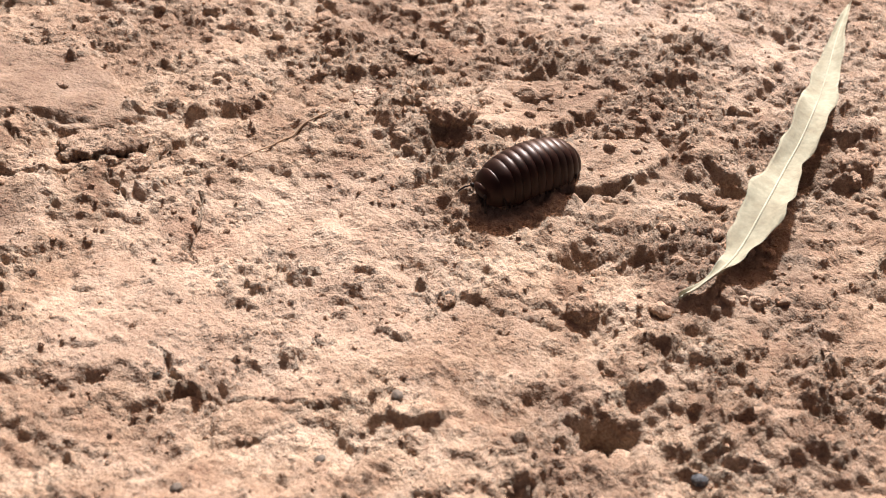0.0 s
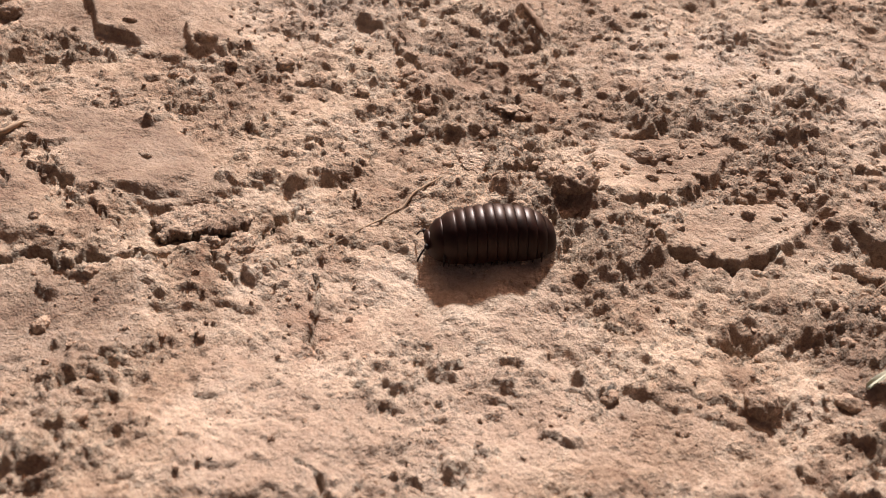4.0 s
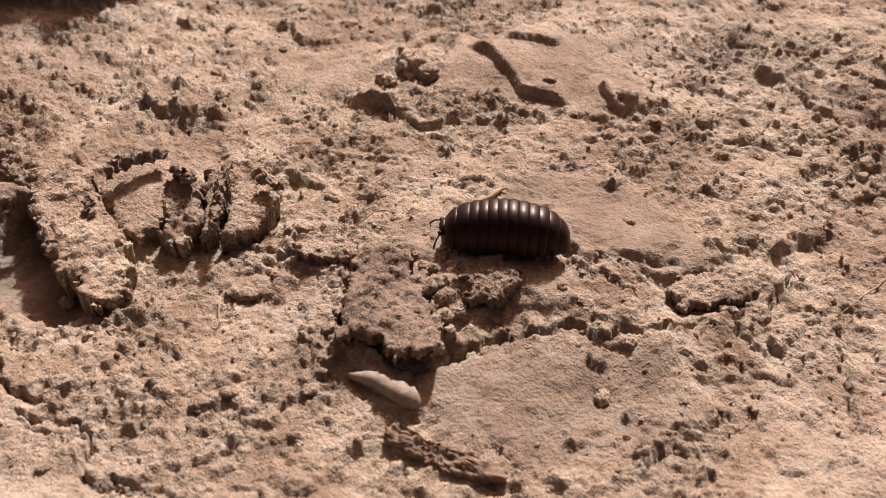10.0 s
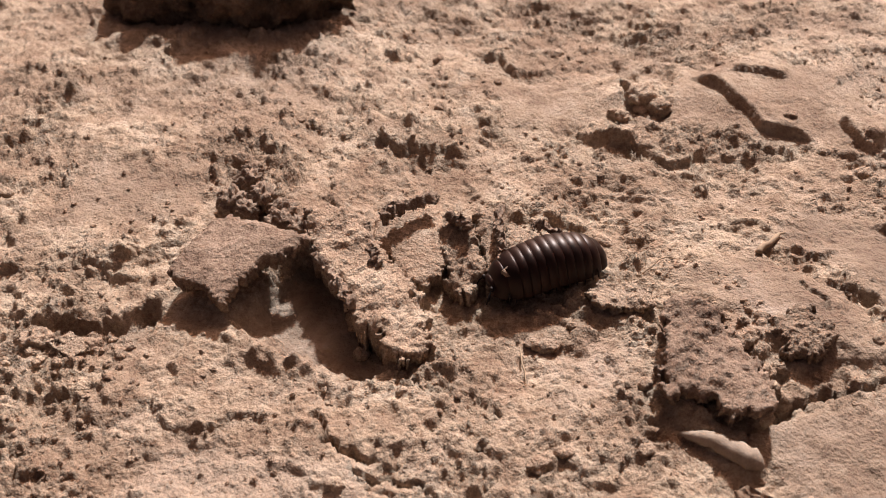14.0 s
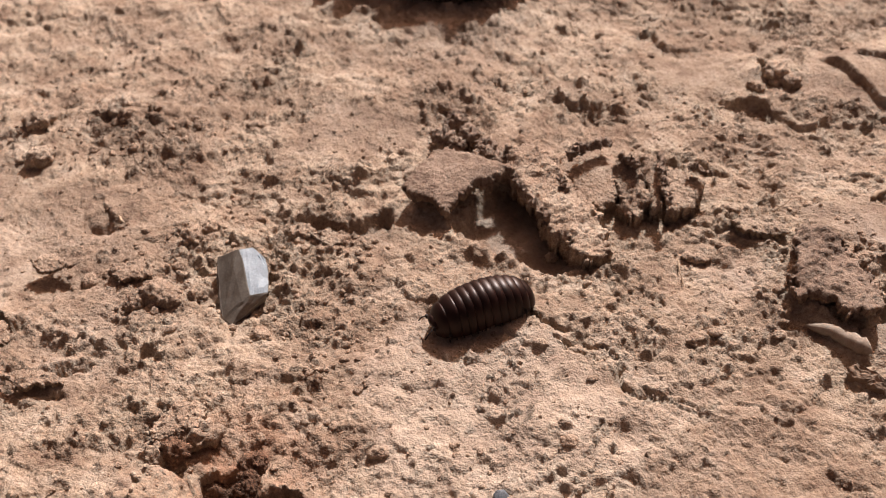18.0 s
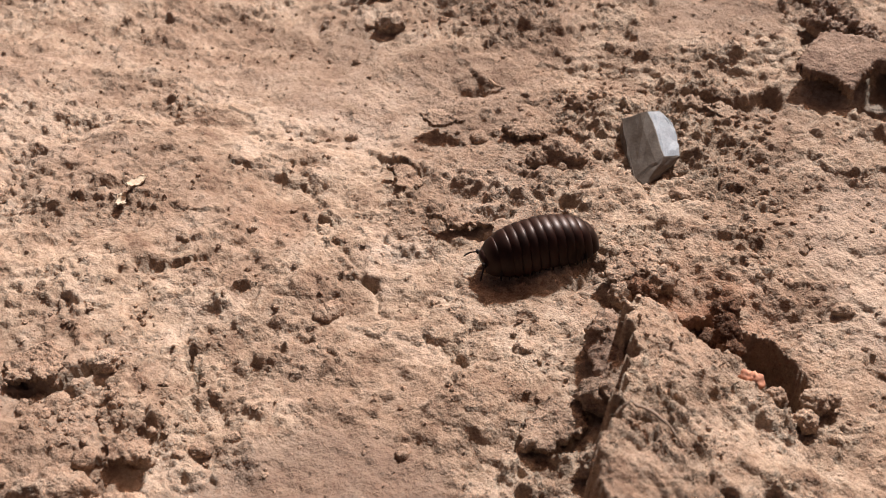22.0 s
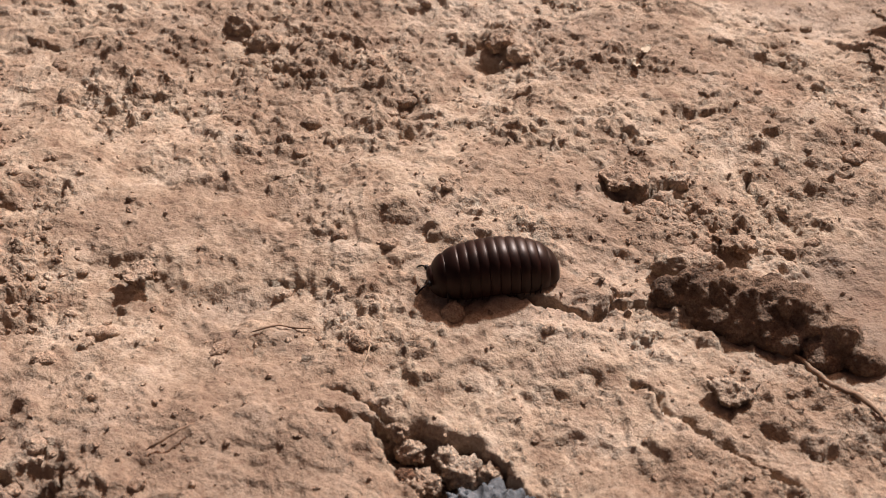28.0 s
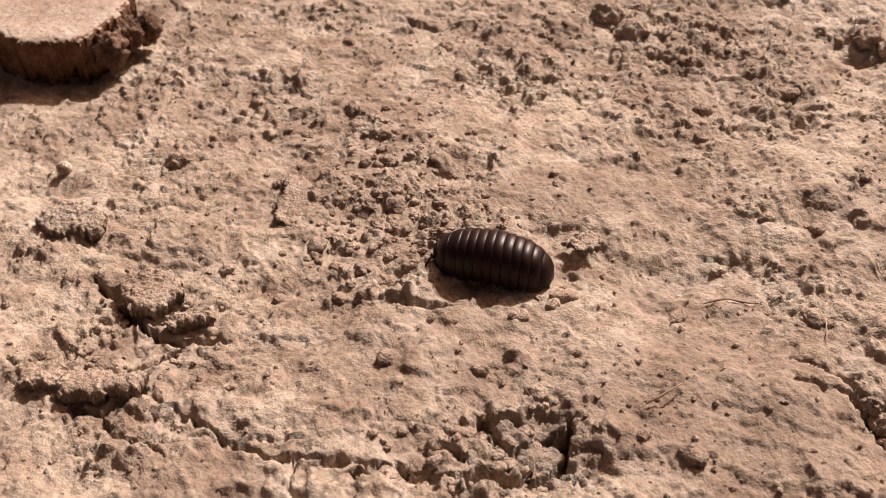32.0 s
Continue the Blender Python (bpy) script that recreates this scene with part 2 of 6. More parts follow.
US = graded(-0.16, 1.35, 0.00084)
VS = np.concatenate([graded(-0.2, 0.2, 0.00084), []])
VS = np.concatenate([VS[VS <= 0.2], np.arange(0.2014, 0.46, 0.0014), [v for v in graded(-0.2, 0.46, 0.0014) if v > 0.461]])
GU, GV = np.meshgrid(US, VS, indexing="ij")
GX, GY = 0.1 - CU * GU - SU * GV, 0.38 - SU * GU + CU * GV
NEAR = ((GU > -0.3) & (GU < 1.5) & (GV > -0.35) & (GV < 0.65)).astype(np.float32)
WX = GX + 0.0022 * fbm(GX, GY, 0.012, 3, 300) * NEAR
WY = GY + 0.0022 * fbm(GX, GY, 0.012, 3, 310) * NEAR
WX, WY = WX + 0.0013 * fbm(GX, GY, 0.0045, 2, 320) * NEAR, WY + 0.0013 * fbm(GX, GY, 0.0045, 2, 330) * NEAR
Z = np.zeros_like(GX)
ROUGH = np.ones_like(GX)
CLAY_AND_SHADE, PALE, RUST = np.zeros_like(GX), np.zeros_like(GX), np.zeros_like(GX)


def window(pts, margin):
    """The slices of the grid round some points."""
    u = [-(x - 0.1) * CU - (y - 0.38) * SU for x, y in pts]
    v = [-(x - 0.1) * SU + (y - 0.38) * CU for x, y in pts]
    return (slice(np.searchsorted(US, min(u) - margin), np.searchsorted(US, max(u) + margin)),
            slice(np.searchsorted(VS, min(v) - margin), np.searchsorted(VS, max(v) + margin)))


def along(pts, w, warp=1.0):
    """Distance to a line of points, signed side (left positive) and the share of the way along it."""
    x, y = GX[w] + warp * (WX[w] - GX[w]), GY[w] + warp * (WY[w] - GY[w])
    best, side, share = np.full(x.shape, 9.0), np.zeros(x.shape), np.zeros(x.shape)
    lengths = [math.dist(a, b) for a, b in zip(pts, pts[1:])]
    done = 0
    for (a, b), n in zip(zip(pts, pts[1:]), lengths):
        dx, dy = (b[0] - a[0]) / n, (b[1] - a[1]) / n
        t = np.clip((x - a[0]) * dx + (y - a[1]) * dy, 0, n)
        d = np.hypot(x - a[0] - t * dx, y - a[1] - t * dy)
        s = dx * (y - a[1]) - dy * (x - a[0])
        near = d < best
        best[near], side[near], share[near] = d[near], np.sign(s[near]), (done + t[near]) / sum(lengths)
        done += n
    return best, side, share


def crack(pts, width=0.0011, depth=0.004, taper=0.12):
    w = window(pts, 0.02)
    d, side, t = along(pts, w)
    size = 0.62 * width * (0.25 + 0.75 * np.minimum(smooth(0, taper, t), smooth(1, 1 - taper, t)))
    size = size * (0.75 + 0.9 * np.abs(perlin(GX[w] / 0.009, GY[w] / 0.009, 77)))
    Z[w] -= 0.85 * depth * (1 - smooth(0.55, 1.15, d / size))


def scarp(pts, height, fade=0.02, sharp=0.0016, taper=0.15, warp=1.0):
    """The ground on the left of the line stands higher, and falls back to its level behind."""
    w = window(pts, fade * 3)
    d, side, t = along(pts, w, warp)
    ends = np.minimum(smooth(0, taper, t), smooth(1, 1 - taper, t))
    up = smooth(-sharp, 0.0004, d * side) * np.exp(-np.maximum(d * side, 0) / fade)
    inside = (t > 0.0) & (t < 1.0)
    Z[w] += height * up * ends * inside


def region(poly, w, warp=1.0):
    """Signed distance to a closed outline, inside positive."""
    x, y = GX[w] + warp * (WX[w] - GX[w]), GY[w] + warp * (WY[w] - GY[w])
    best, inside = np.full(x.shape, 9.0), np.zeros(x.shape, bool)
    for (ax, ay), (bx, by) in zip(poly, poly[1:] + poly[:1]):
        n = (bx - ax) ** 2 + (by - ay) ** 2
        t = np.clip(((x - ax) * (bx - ax) + (y - ay) * (by - ay)) / n, 0, 1)
        best = np.minimum(best, np.hypot(x - ax - t * (bx - ax), y - ay - t * (by - ay)))
        if ay != by:
            inside ^= ((ay > y) != (by > y)) & (x < (bx - ax) * (y - ay) / (by - ay) + ax)
    return np.where(inside, best, -best)


def plate(poly, height, edge=0.002, rough=None, clay=0.0, pale=0.0, rust=0.0, flat=0.0):
    """A raised (or, with a negative height, sunken) patch with a broken edge."""
    w = window(poly, 0.03)
    d = region(poly, w)
    inside = smooth(-edge, edge, d)
    if flat:
        mean = (Z[w] * inside).sum() / inside.sum()
        Z[w] += (mean - Z[w]) * inside * flat
    Z[w] += height * inside
    if rough is not None:
        ROUGH[w] += (rough - ROUGH[w]) * inside
    soft = smooth(-0.006, 0.008, d)
    for field, value in ((CLAY_AND_SHADE, clay), (PALE, pale), (RUST, rust)):
        field[w] = np.maximum(field[w], value * soft)


def wedge(poly, high, low, height, edge=0.0032):
    """A heaved slab: a cliff on its high side, sloping down towards its low side."""
    w = window(poly, 0.01)
    d = region(poly, w, 1.6)
    n = math.dist(high, low)
    t = ((GX[w] - high[0]) * (low[0] - high[0]) + (GY[w] - high[1]) * (low[1] - high[1])) / n ** 2
    Z[w] += height * np.clip(1 - t, 0, 1.15) * smooth(-edge, edge, d)
    ROUGH[w] += (1.9 - ROUGH[w]) * smooth(-0.002, 0.002, d)


def mound(x, y, r, height, stretch=1.0, turn=0.0, edge=2.0):
    w = window([(x, y)], r * 3.2 * max(stretch, 1))
    c, s = math.cos(radians(turn)), math.sin(radians(turn))
    dx, dy = WX[w] - x, WY[w] - y
    a, b = (dx * c + dy * s) / (r * stretch), (dy * c - dx * s) / r
    Z[w] += height * np.exp(-(a * a + b * b) ** (edge / 2))


def stain_or_glare(x, y, r, clay=0.0, pale=0.0, rust=0.0):
    w = window([(x, y)], r * 3)
    k = np.exp(-((WX[w] - x) ** 2 + (WY[w] - y) ** 2) / r ** 2) * smooth(-0.5, 0.4, perlin(GX[w] / 0.012, GY[w] / 0.012, 91) + 0.2)
    for field, value in ((CLAY_AND_SHADE, clay), (PALE, pale), (RUST, rust)):
        field[w] = np.maximum(field[w], value * k)

# broad swells
for x, y, r, h in ((-0.21, 0.36, 0.075, 0.007), (-0.2, 0.5, 0.06, 0.007), (-0.38, 0.4, 0.05, 0.006), (-0.6, 0.3, 0.09, -0.008), (-0.7, 0.39, 0.08, -0.012),
                   (-0.04, 0.4, 0.06, -0.004), (-0.06, 0.28, 0.06, -0.005), (-0.62, 0.11, 0.05, -0.005), (-0.75, 0.09, 0.05, 0.006), (-0.95, 0.02, 0.07, 0.004),
                   (-0.87, -0.07, 0.04, 0.005), (-0.28, 0.58, 0.06, -0.01), (-0.8, 0.03, 0.04, -0.003)):
    mound(x, y, r, h)

# smooth clay smears and footprints' soles
plate([(-0.241, 0.305), (-0.19, 0.315), (-0.155, 0.31), (-0.15, 0.285), (-0.19, 0.262), (-0.235, 0.275)], 0.0, 0.006, rough=0.45, clay=0.8)
plate([(-0.215, 0.39), (-0.172, 0.355), (-0.155, 0.345), (-0.13, 0.36), (-0.16, 0.405), (-0.2, 0.412)], 0.001, 0.002, rough=0.4, clay=0.85)
plate([(-0.262, 0.375), (-0.222, 0.385), (-0.2, 0.35), (-0.2, 0.33), (-0.225, 0.335)], 0.0012, 0.002, rough=0.5, clay=0.7)
plate([(-0.23, 0.53), (-0.15, 0.53), (-0.14, 0.47), (-0.19, 0.46), (-0.24, 0.48)], 0.001, 0.004, rough=0.35, clay=0.3)
# the treads' hollow: dark smooth mud, its tint deepened to paint the shade
plate([(-0.41, 0.345), (-0.4, 0.372), (-0.388, 0.39), (-0.365, 0.375), (-0.352, 0.34), (-0.362, 0.322), (-0.39, 0.333)], -0.0085, 0.004, rough=0.15, clay=1.0, flat=0.7)
# raised streaks on its floor, coloured pale to look lit
for ax, ay, bx, by in ((-0.41, 0.352, -0.4, 0.37), (-0.406, 0.35, -0.395, 0.368), (-0.388, 0.34, -0.376, 0.357), (-0.384, 0.336, -0.373, 0.352), (-0.398, 0.345, -0.389, 0.36)):
    plate([(ax, ay), (bx - 0.0012, by), (bx + 0.0012, by), (ax + 0.0014, ay)], 0.0004, 0.001, pale=0.9)
plate([(-0.63, 0.095), (-0.612, 0.12), (-0.587, 0.134), (-0.56, 0.132), (-0.54, 0.115), (-0.53, 0.08), (-0.55, 0.05), (-0.6, 0.05)], -0.002, 0.004, rough=0.5, clay=1.0, flat=0.6)
plate([(-0.66, 0.39), (-0.56, 0.37), (-0.55, 0.31), (-0.63, 0.29), (-0.7, 0.33)], 0.0, 0.01, rough=0.5, clay=0.3)
plate([(-0.5, 0.46), (-0.44, 0.44), (-0.43, 0.41), (-0.5, 0.4)], 0.0, 0.008, rough=0.5, clay=0.5)
plate([(0.0, 0.42), (0.12, 0.44), (0.17, 0.37), (0.13, 0.3), (0.03, 0.34)], 0.0, 0.01, rough=1.6, clay=0.3)
plate([(0.06, 0.31), (0.12, 0.3), (0.11, 0.24), (0.05, 0.25)], 0.0, 0.01, rough=1.7, clay=0.6)
plate([(-0.13, 0.32), (-0.03, 0.34), (0.0, 0.26), (-0.06, 0.22), (-0.14, 0.23)], 0.0, 0.01, rough=0.75, pale=0.35)
plate([(-0.9, 0.075), (-0.82, 0.07), (-0.76, 0.06), (-0.8, 0.03), (-0.88, 0.035)], 0.002, 0.006, rough=0.7, clay=0.2)
plate([(-0.42, 0.295), (-0.36, 0.285), (-0.33, 0.25), (-0.36, 0.19), (-0.42, 0.2), (-0.44, 0.26)], 0.001, 0.008, rough=0.7, pale=0.45)
plate([(-0.88, -0.03), (-0.82, 0.0), (-0.74, 0.0), (-0.72, -0.05), (-0.8, -0.06)], 0.001, 0.008, rough=0.8, clay=0.25)

plate([(-0.9, 0.25), (-0.7, 0.24), (-0.75, 0.15), (-0.82, 0.11), (-0.92, 0.12)], 0.0, 0.02, rough=1.5)
plate([(-0.96, 0.05), (-0.9, 0.06), (-0.86, 0.0), (-0.9, -0.03), (-0.96, -0.01)], 0.0, 0.012, rough=1.6)
plate([(-1.01, -0.05), (-0.93, -0.06), (-0.92, -0.12), (-1.0, -0.125)], 0.0, 0.012, rough=1.5)
plate([(-0.88, -0.08), (-0.8, -0.06), (-0.79, -0.12), (-0.88, -0.13)], 0.0, 0.012, rough=1.5)
plate([(-0.55, 0.32), (-0.46, 0.36), (-0.45, 0.29), (-0.5, 0.25), (-0.54, 0.27)], 0.0, 0.012, rough=1.3)
plate([(-0.69, 0.13), (-0.62, 0.13), (-0.6, 0.11), (-0.66, 0.09)], 0.0, 0.01, rough=1.5)
plate([(-0.12, 0.45), (-0.04, 0.44), (-0.0, 0.36), (-0.08, 0.38)], 0.0, 0.012, rough=1.3)
plate([(-0.66, 0.46), (-0.55, 0.47), (-0.53, 0.4), (-0.6, 0.39)], 0.0, 0.02, rough=1.5)

plate([(-0.246, 0.306), (-0.232, 0.312), (-0.226, 0.308), (-0.238, 0.299), (-0.246, 0.299)], -0.0045, 0.0014)
# the open crack with the lifted slab behind it
scarp([(-0.2421, 0.2972), (-0.2336, 0.3065), (-0.22, 0.3119), (-0.2041, 0.3161), (-0.2005, 0.318), (-0.1896, 0.3206), (-0.1837, 0.3159), (-0.1764, 0.3175), (-0.1615, 0.3201), (-0.1522, 0.3225), (-0.1408, 0.3237)], 0.0011, 0.016, 0.0012)
crack([(-0.2421, 0.2972), (-0.2336, 0.3065), (-0.22, 0.3119), (-0.204, 0.3155), (-0.2005, 0.3175), (-0.1896, 0.3202), (-0.1837, 0.3153), (-0.1764, 0.3169), (-0.1615, 0.3195), (-0.1522, 0.3222), (-0.1408, 0.3237)], 0.0012, 0.0065)
crack([(-0.2609, 0.3108), (-0.2501, 0.3027), (-0.2409, 0.2992), (-0.2302, 0.3078), (-0.2217, 0.3115)], 0.0018, 0.007, 0.3)
crack([(-0.2021, 0.3836), (-0.1935, 0.3637), (-0.1883, 0.3498), (-0.177, 0.3435), (-0.1688, 0.3359), (-0.1638, 0.3298)], 0.0014, 0.004)
scarp([(-0.1999, 0.3748), (-0.1882, 0.3488), (-0.178, 0.3435), (-0.1698, 0.3365)], 0.0021, 0.0112, 0.001)
crack([(-0.2109, 0.3605), (-0.2049, 0.3452)], 0.0016, 0.0035)
scarp([(-0.1706, 0.3526), (-0.1626, 0.354), (-0.1545, 0.3533), (-0.1484, 0.3558)], 0.0021, 0.0096, 0.001)
scarp([(-0.117, 0.3639), (-0.1084, 0.3654), (-0.0989, 0.3734), (-0.09, 0.3744)], 0.0028, 0.0096, 0.0012)
scarp([(-0.1732, 0.4037), (-0.1663, 0.4003), (-0.1599, 0.4114)], 0.0024, 0.008, 0.0012)
scarp([(-0.2049, 0.3895), (-0.21, 0.3793), (-0.1914, 0.3831)], 0.0028, 0.0096, 0.0012)
plate([(-0.1961, 0.3912), (-0.175, 0.3964), (-0.1529, 0.3917), (-0.148, 0.3664), (-0.1545, 0.3561), (-0.1706, 0.3533), (-0.1845, 0.3522), (-0.1909, 0.3613)], 0.001, 0.0015, rough=0.3, clay=0.75)
plate([(-0.2327, 0.3664), (-0.2143, 0.3666), (-0.1975, 0.3591), (-0.1908, 0.3443), (-0.1901, 0.3272), (-0.205, 0.325), (-0.2212, 0.3283), (-0.2305, 0.345)], 0.0012, 0.0015, rough=0.3, clay=0.6)
plate([(-0.2374, 0.2956), (-0.219, 0.3056), (-0.2036, 0.3124), (-0.1922, 0.3081), (-0.1833, 0.2985), (-0.1862, 0.2814), (-0.206, 0.2767), (-0.2323, 0.2783)], 0, 0.003, rough=0.35, clay=0.55)
crack([(-0.1026, 0.3166), (-0.1005, 0.3075), (-0.1046, 0.2954), (-0.1004, 0.2847)], 0.0012, 0.004)

# lip and treads behind
scarp([(-0.2259, 0.5212), (-0.2136, 0.5071), (-0.2062, 0.491), (-0.2005, 0.4726), (-0.189, 0.4684), (-0.1773, 0.463)], 0.005, 0.03, 0.0014, warp=0.25)
scarp([(-0.1654, 0.4806), (-0.1586, 0.4619), (-0.156, 0.4568)], 0.005, 0.02, 0.0015, warp=0.3)
scarp([(-0.2849, 0.4765), (-0.2691, 0.4671), (-0.2567, 0.4613), (-0.2457, 0.4469), (-0.2362, 0.4478), (-0.2213, 0.4643)], 0.004, 0.012, 0.0012, warp=0.5)
scarp([(-0.2594, 0.495), (-0.2584, 0.5196), (-0.2503, 0.5101), (-0.2478, 0.4897)], 0.006, 0.008, 0.0012, warp=0.4)
scarp([(-0.2075, 0.5186), (-0.1923, 0.5165), (-0.1786, 0.5134)], 0.003, 0.012, 0.0012, warp=0.3)
plate([(-0.2079, 0.5096), (-0.1809, 0.5073), (-0.1614, 0.4755), (-0.1686, 0.4637), (-0.1943, 0.4723), (-0.2026, 0.4862)], 0.0005, 0.003, rough=0.25, clay=0.25)
plate([(-0.3201, 0.5228), (-0.272, 0.5294), (-0.2576, 0.4848), (-0.284, 0.4841), (-0.3131, 0.4874)], 0.0005, 0.003, rough=0.3, clay=0.35)
scarp([(-0.3256, 0.5508), (-0.3156, 0.556), (-0.3064, 0.5323)], 0.005, 0.012, 0.0015, warp=0.5)
scarp([(-0.3701, 0.4749), (-0.3647, 0.4623), (-0.3484, 0.46), (-0.3413, 0.4648)], 0.005, 0.014, 0.0015)
scarp([(-0.2834, 0.4804), (-0.2712, 0.4685), (-0.2618, 0.4592), (-0.2538, 0.4688)], 0.004, 0.014, 0.0015)

# the rough rut with its plates, and the cracks of the bright slabs
plate([(-0.0584, 0.4128), (-0.0377, 0.3657), (-0.0151, 0.3376), (0.0097, 0.3143), (0.0388, 0.2937), (0.0589, 0.2926), (0.0707, 0.3233), (0.044, 0.346), (0.0048, 0.3612), (-0.0185, 0.4078)], 0, 0.008, rough=1.75, clay=0.35)
plate([(-0.1258, 0.5195), (-0.0733, 0.4695), (-0.0479, 0.4212), (-0.016, 0.4081), (-0.0227, 0.4554), (-0.0574, 0.5023), (-0.0979, 0.5269)], 0, 0.01, rough=1.5, clay=0.3)
plate([(0.0263, 0.2678), (0.0587, 0.2607), (0.0812, 0.261), (0.1282, 0.2487), (0.1048, 0.1859), (0.0012, 0.1843), (0.0107, 0.2217)], 0, 0.008, rough=1.45, clay=0.15)
plate([(0.0069, 0.4022), (0.0292, 0.4067), (0.0583, 0.3884), (0.0467, 0.3725), (0.0109, 0.3595), (0.0014, 0.3713)], 0.0017, 0.0016, rough=0.4, clay=0.4)
plate([(0.03, 0.3535), (0.0708, 0.3584), (0.078, 0.3448), (0.0577, 0.3257), (0.0359, 0.3228), (0.0257, 0.3324)], 0.0017, 0.0016, rough=0.45, clay=0.4)
crack([(0.02, 0.3306), (0.0298, 0.3223), (0.0359, 0.3228), (0.05, 0.3218), (0.0586, 0.3279)], 0.0022, 0.007)
scarp([(-0.0002, 0.3657), (0.0105, 0.3583), (0.028, 0.3579), (0.0459, 0.3701)], 0.003, 0.008, 0.001)
scarp([(-0.0547, 0.4022), (-0.0439, 0.3805), (-0.0363, 0.3615), (-0.0242, 0.3448), (-0.0142, 0.332)], 0.003, 0.016, 0.0015)
scarp([(-0.1008, 0.5192), (-0.0772, 0.4937), (-0.063, 0.4684), (-0.049, 0.4522)], 0.003, 0.016, 0.0016)
scarp([(-0.0107, 0.5199), (-0.0083, 0.4989), (-0.0042, 0.4727), (0.0087, 0.4837)], 0.0045, 0.0112, 0.0014)
crack([(-0.1173, 0.337), (-0.1124, 0.344), (-0.1062, 0.3533)], 0.0018, 0.006, 0.3)
scarp([(-0.1144, 0.3627), (-0.1059, 0.3721), (-0.0927, 0.3773), (-0.0817, 0.3794)], 0.0026, 0.0096, 0.0012)
crack([(-0.1365, 0.3253), (-0.1325, 0.3301), (-0.1233, 0.3341), (-0.1173, 0.3416), (-0.1121, 0.3483), (-0.108, 0.3546)], 0.0018, 0.006)
crack([(-0.1353, 0.3246), (-0.1351, 0.3186), (-0.1295, 0.3146), (-0.1267, 0.3109)], 0.0011, 0.004)
crack([(-0.1054, 0.2415), (-0.0986, 0.2322), (-0.0929, 0.2251), (-0.0915, 0.2215), (-0.0868, 0.2218), (-0.0741, 0.22), (-0.0641, 0.2191), (-0.0524, 0.2177), (-0.0425, 0.2169)], 0.0011, 0.004)
crack([(-0.0975, 0.2189), (-0.0945, 0.2204), (-0.0915, 0.2215)], 0.001, 0.003)
scarp([(-0.039, 0.2116), (-0.0342, 0.2118), (-0.0285, 0.2116), (-0.0197, 0.2096), (-0.0132, 0.2105)], 0.003, 0.008, 0.0012)
scarp([(-0.037, 0.2501), (-0.0298, 0.248), (-0.0236, 0.2479)], 0.0026, 0.008, 0.0012)
scarp([(0.0449, 0.2449), (0.0493, 0.241), (0.0551, 0.2342)], 0.0024, 0.008, 0.0011)
scarp([(0.0626, 0.241), (0.0666, 0.2382), (0.0702, 0.2334)], 0.0024, 0.008, 0.0011)
scarp([(0.0881, 0.228), (0.0947, 0.2242), (0.1022, 0.2232)], 0.0024, 0.008, 0.0011)
scarp([(0.0691, 0.2182), (0.0733, 0.2102), (0.0776, 0.2027)], 0.0024, 0.008, 0.0011)
scarp([(0.0886, 0.2209), (0.0964, 0.218), (0.1035, 0.2135)], 0.0024, 0.008, 0.0011)
scarp([(0.0367, 0.2262), (0.043, 0.2235), (0.0476, 0.2211)], 0.0024, 0.008, 0.0011)
scarp([(0.0934, 0.2368), (0.0995, 0.234), (0.1109, 0.239)], 0.0024, 0.008, 0.0011)
scarp([(0.0867, 0.1993), (0.0944, 0.2022), (0.0976, 0.2015)], 0.0024, 0.008, 0.0011)
scarp([(0.1278, 0.3669), (0.1445, 0.3692), (0.1576, 0.3665), (0.1696, 0.3632)], 0.0037, 0.016, 0.0012)
scarp([(0.0753, 0.3193), (0.0833, 0.3216), (0.0944, 0.3218)], 0.003, 0.008, 0.0012)
scarp([(0.0828, 0.3623), (0.0835, 0.3394), (0.0798, 0.3321)], 0.003, 0.0096, 0.0012)
mound(0.0295, 0.2083, 0.0055, -0.009, 1.3)
mound(-0.0225, 0.2837, 0.005, -0.004, 1.8)
mound(0.0331, 0.2872, 0.006, -0.006, 1.2)
mound(0.0084, 0.2148, 0.007, -0.004, 2)
mound(0.0354, 0.2063, 0.004, -0.005, 1.3)
mound(-0.0116, 0.3514, 0.005, -0.006, 1.5)
mound(0.0938, 0.3288, 0.006, -0.006, 1.5)

# cracks of the pale slab below the treads
crack([(-0.3748, 0.3069), (-0.3716, 0.2958), (-0.3657, 0.2904), (-0.3586, 0.2867)], 0.0014, 0.005)
crack([(-0.3636, 0.2795), (-0.3524, 0.2755), (-0.3372, 0.2694), (-0.3349, 0.2627), (-0.3301, 0.255), (-0.3195, 0.2536), (-0.3045, 0.2496)], 0.001, 0.0035)
crack([(-0.374, 0.294), (-0.3669, 0.2925), (-0.3599, 0.2887)], 0.0016, 0.005)
crack([(-0.364, 0.2802), (-0.3482, 0.2797), (-0.3372, 0.2732), (-0.335, 0.2646), (-0.3319, 0.2556)], 0.0011, 0.004)
crack([(-0.3318, 0.2571), (-0.3117, 0.2548), (-0.3014, 0.2532), (-0.2908, 0.257), (-0.2804, 0.2507)], 0.001, 0.0035)
crack([(-0.3423, 0.2384), (-0.3442, 0.2294), (-0.349, 0.2214)], 0.001, 0.003)

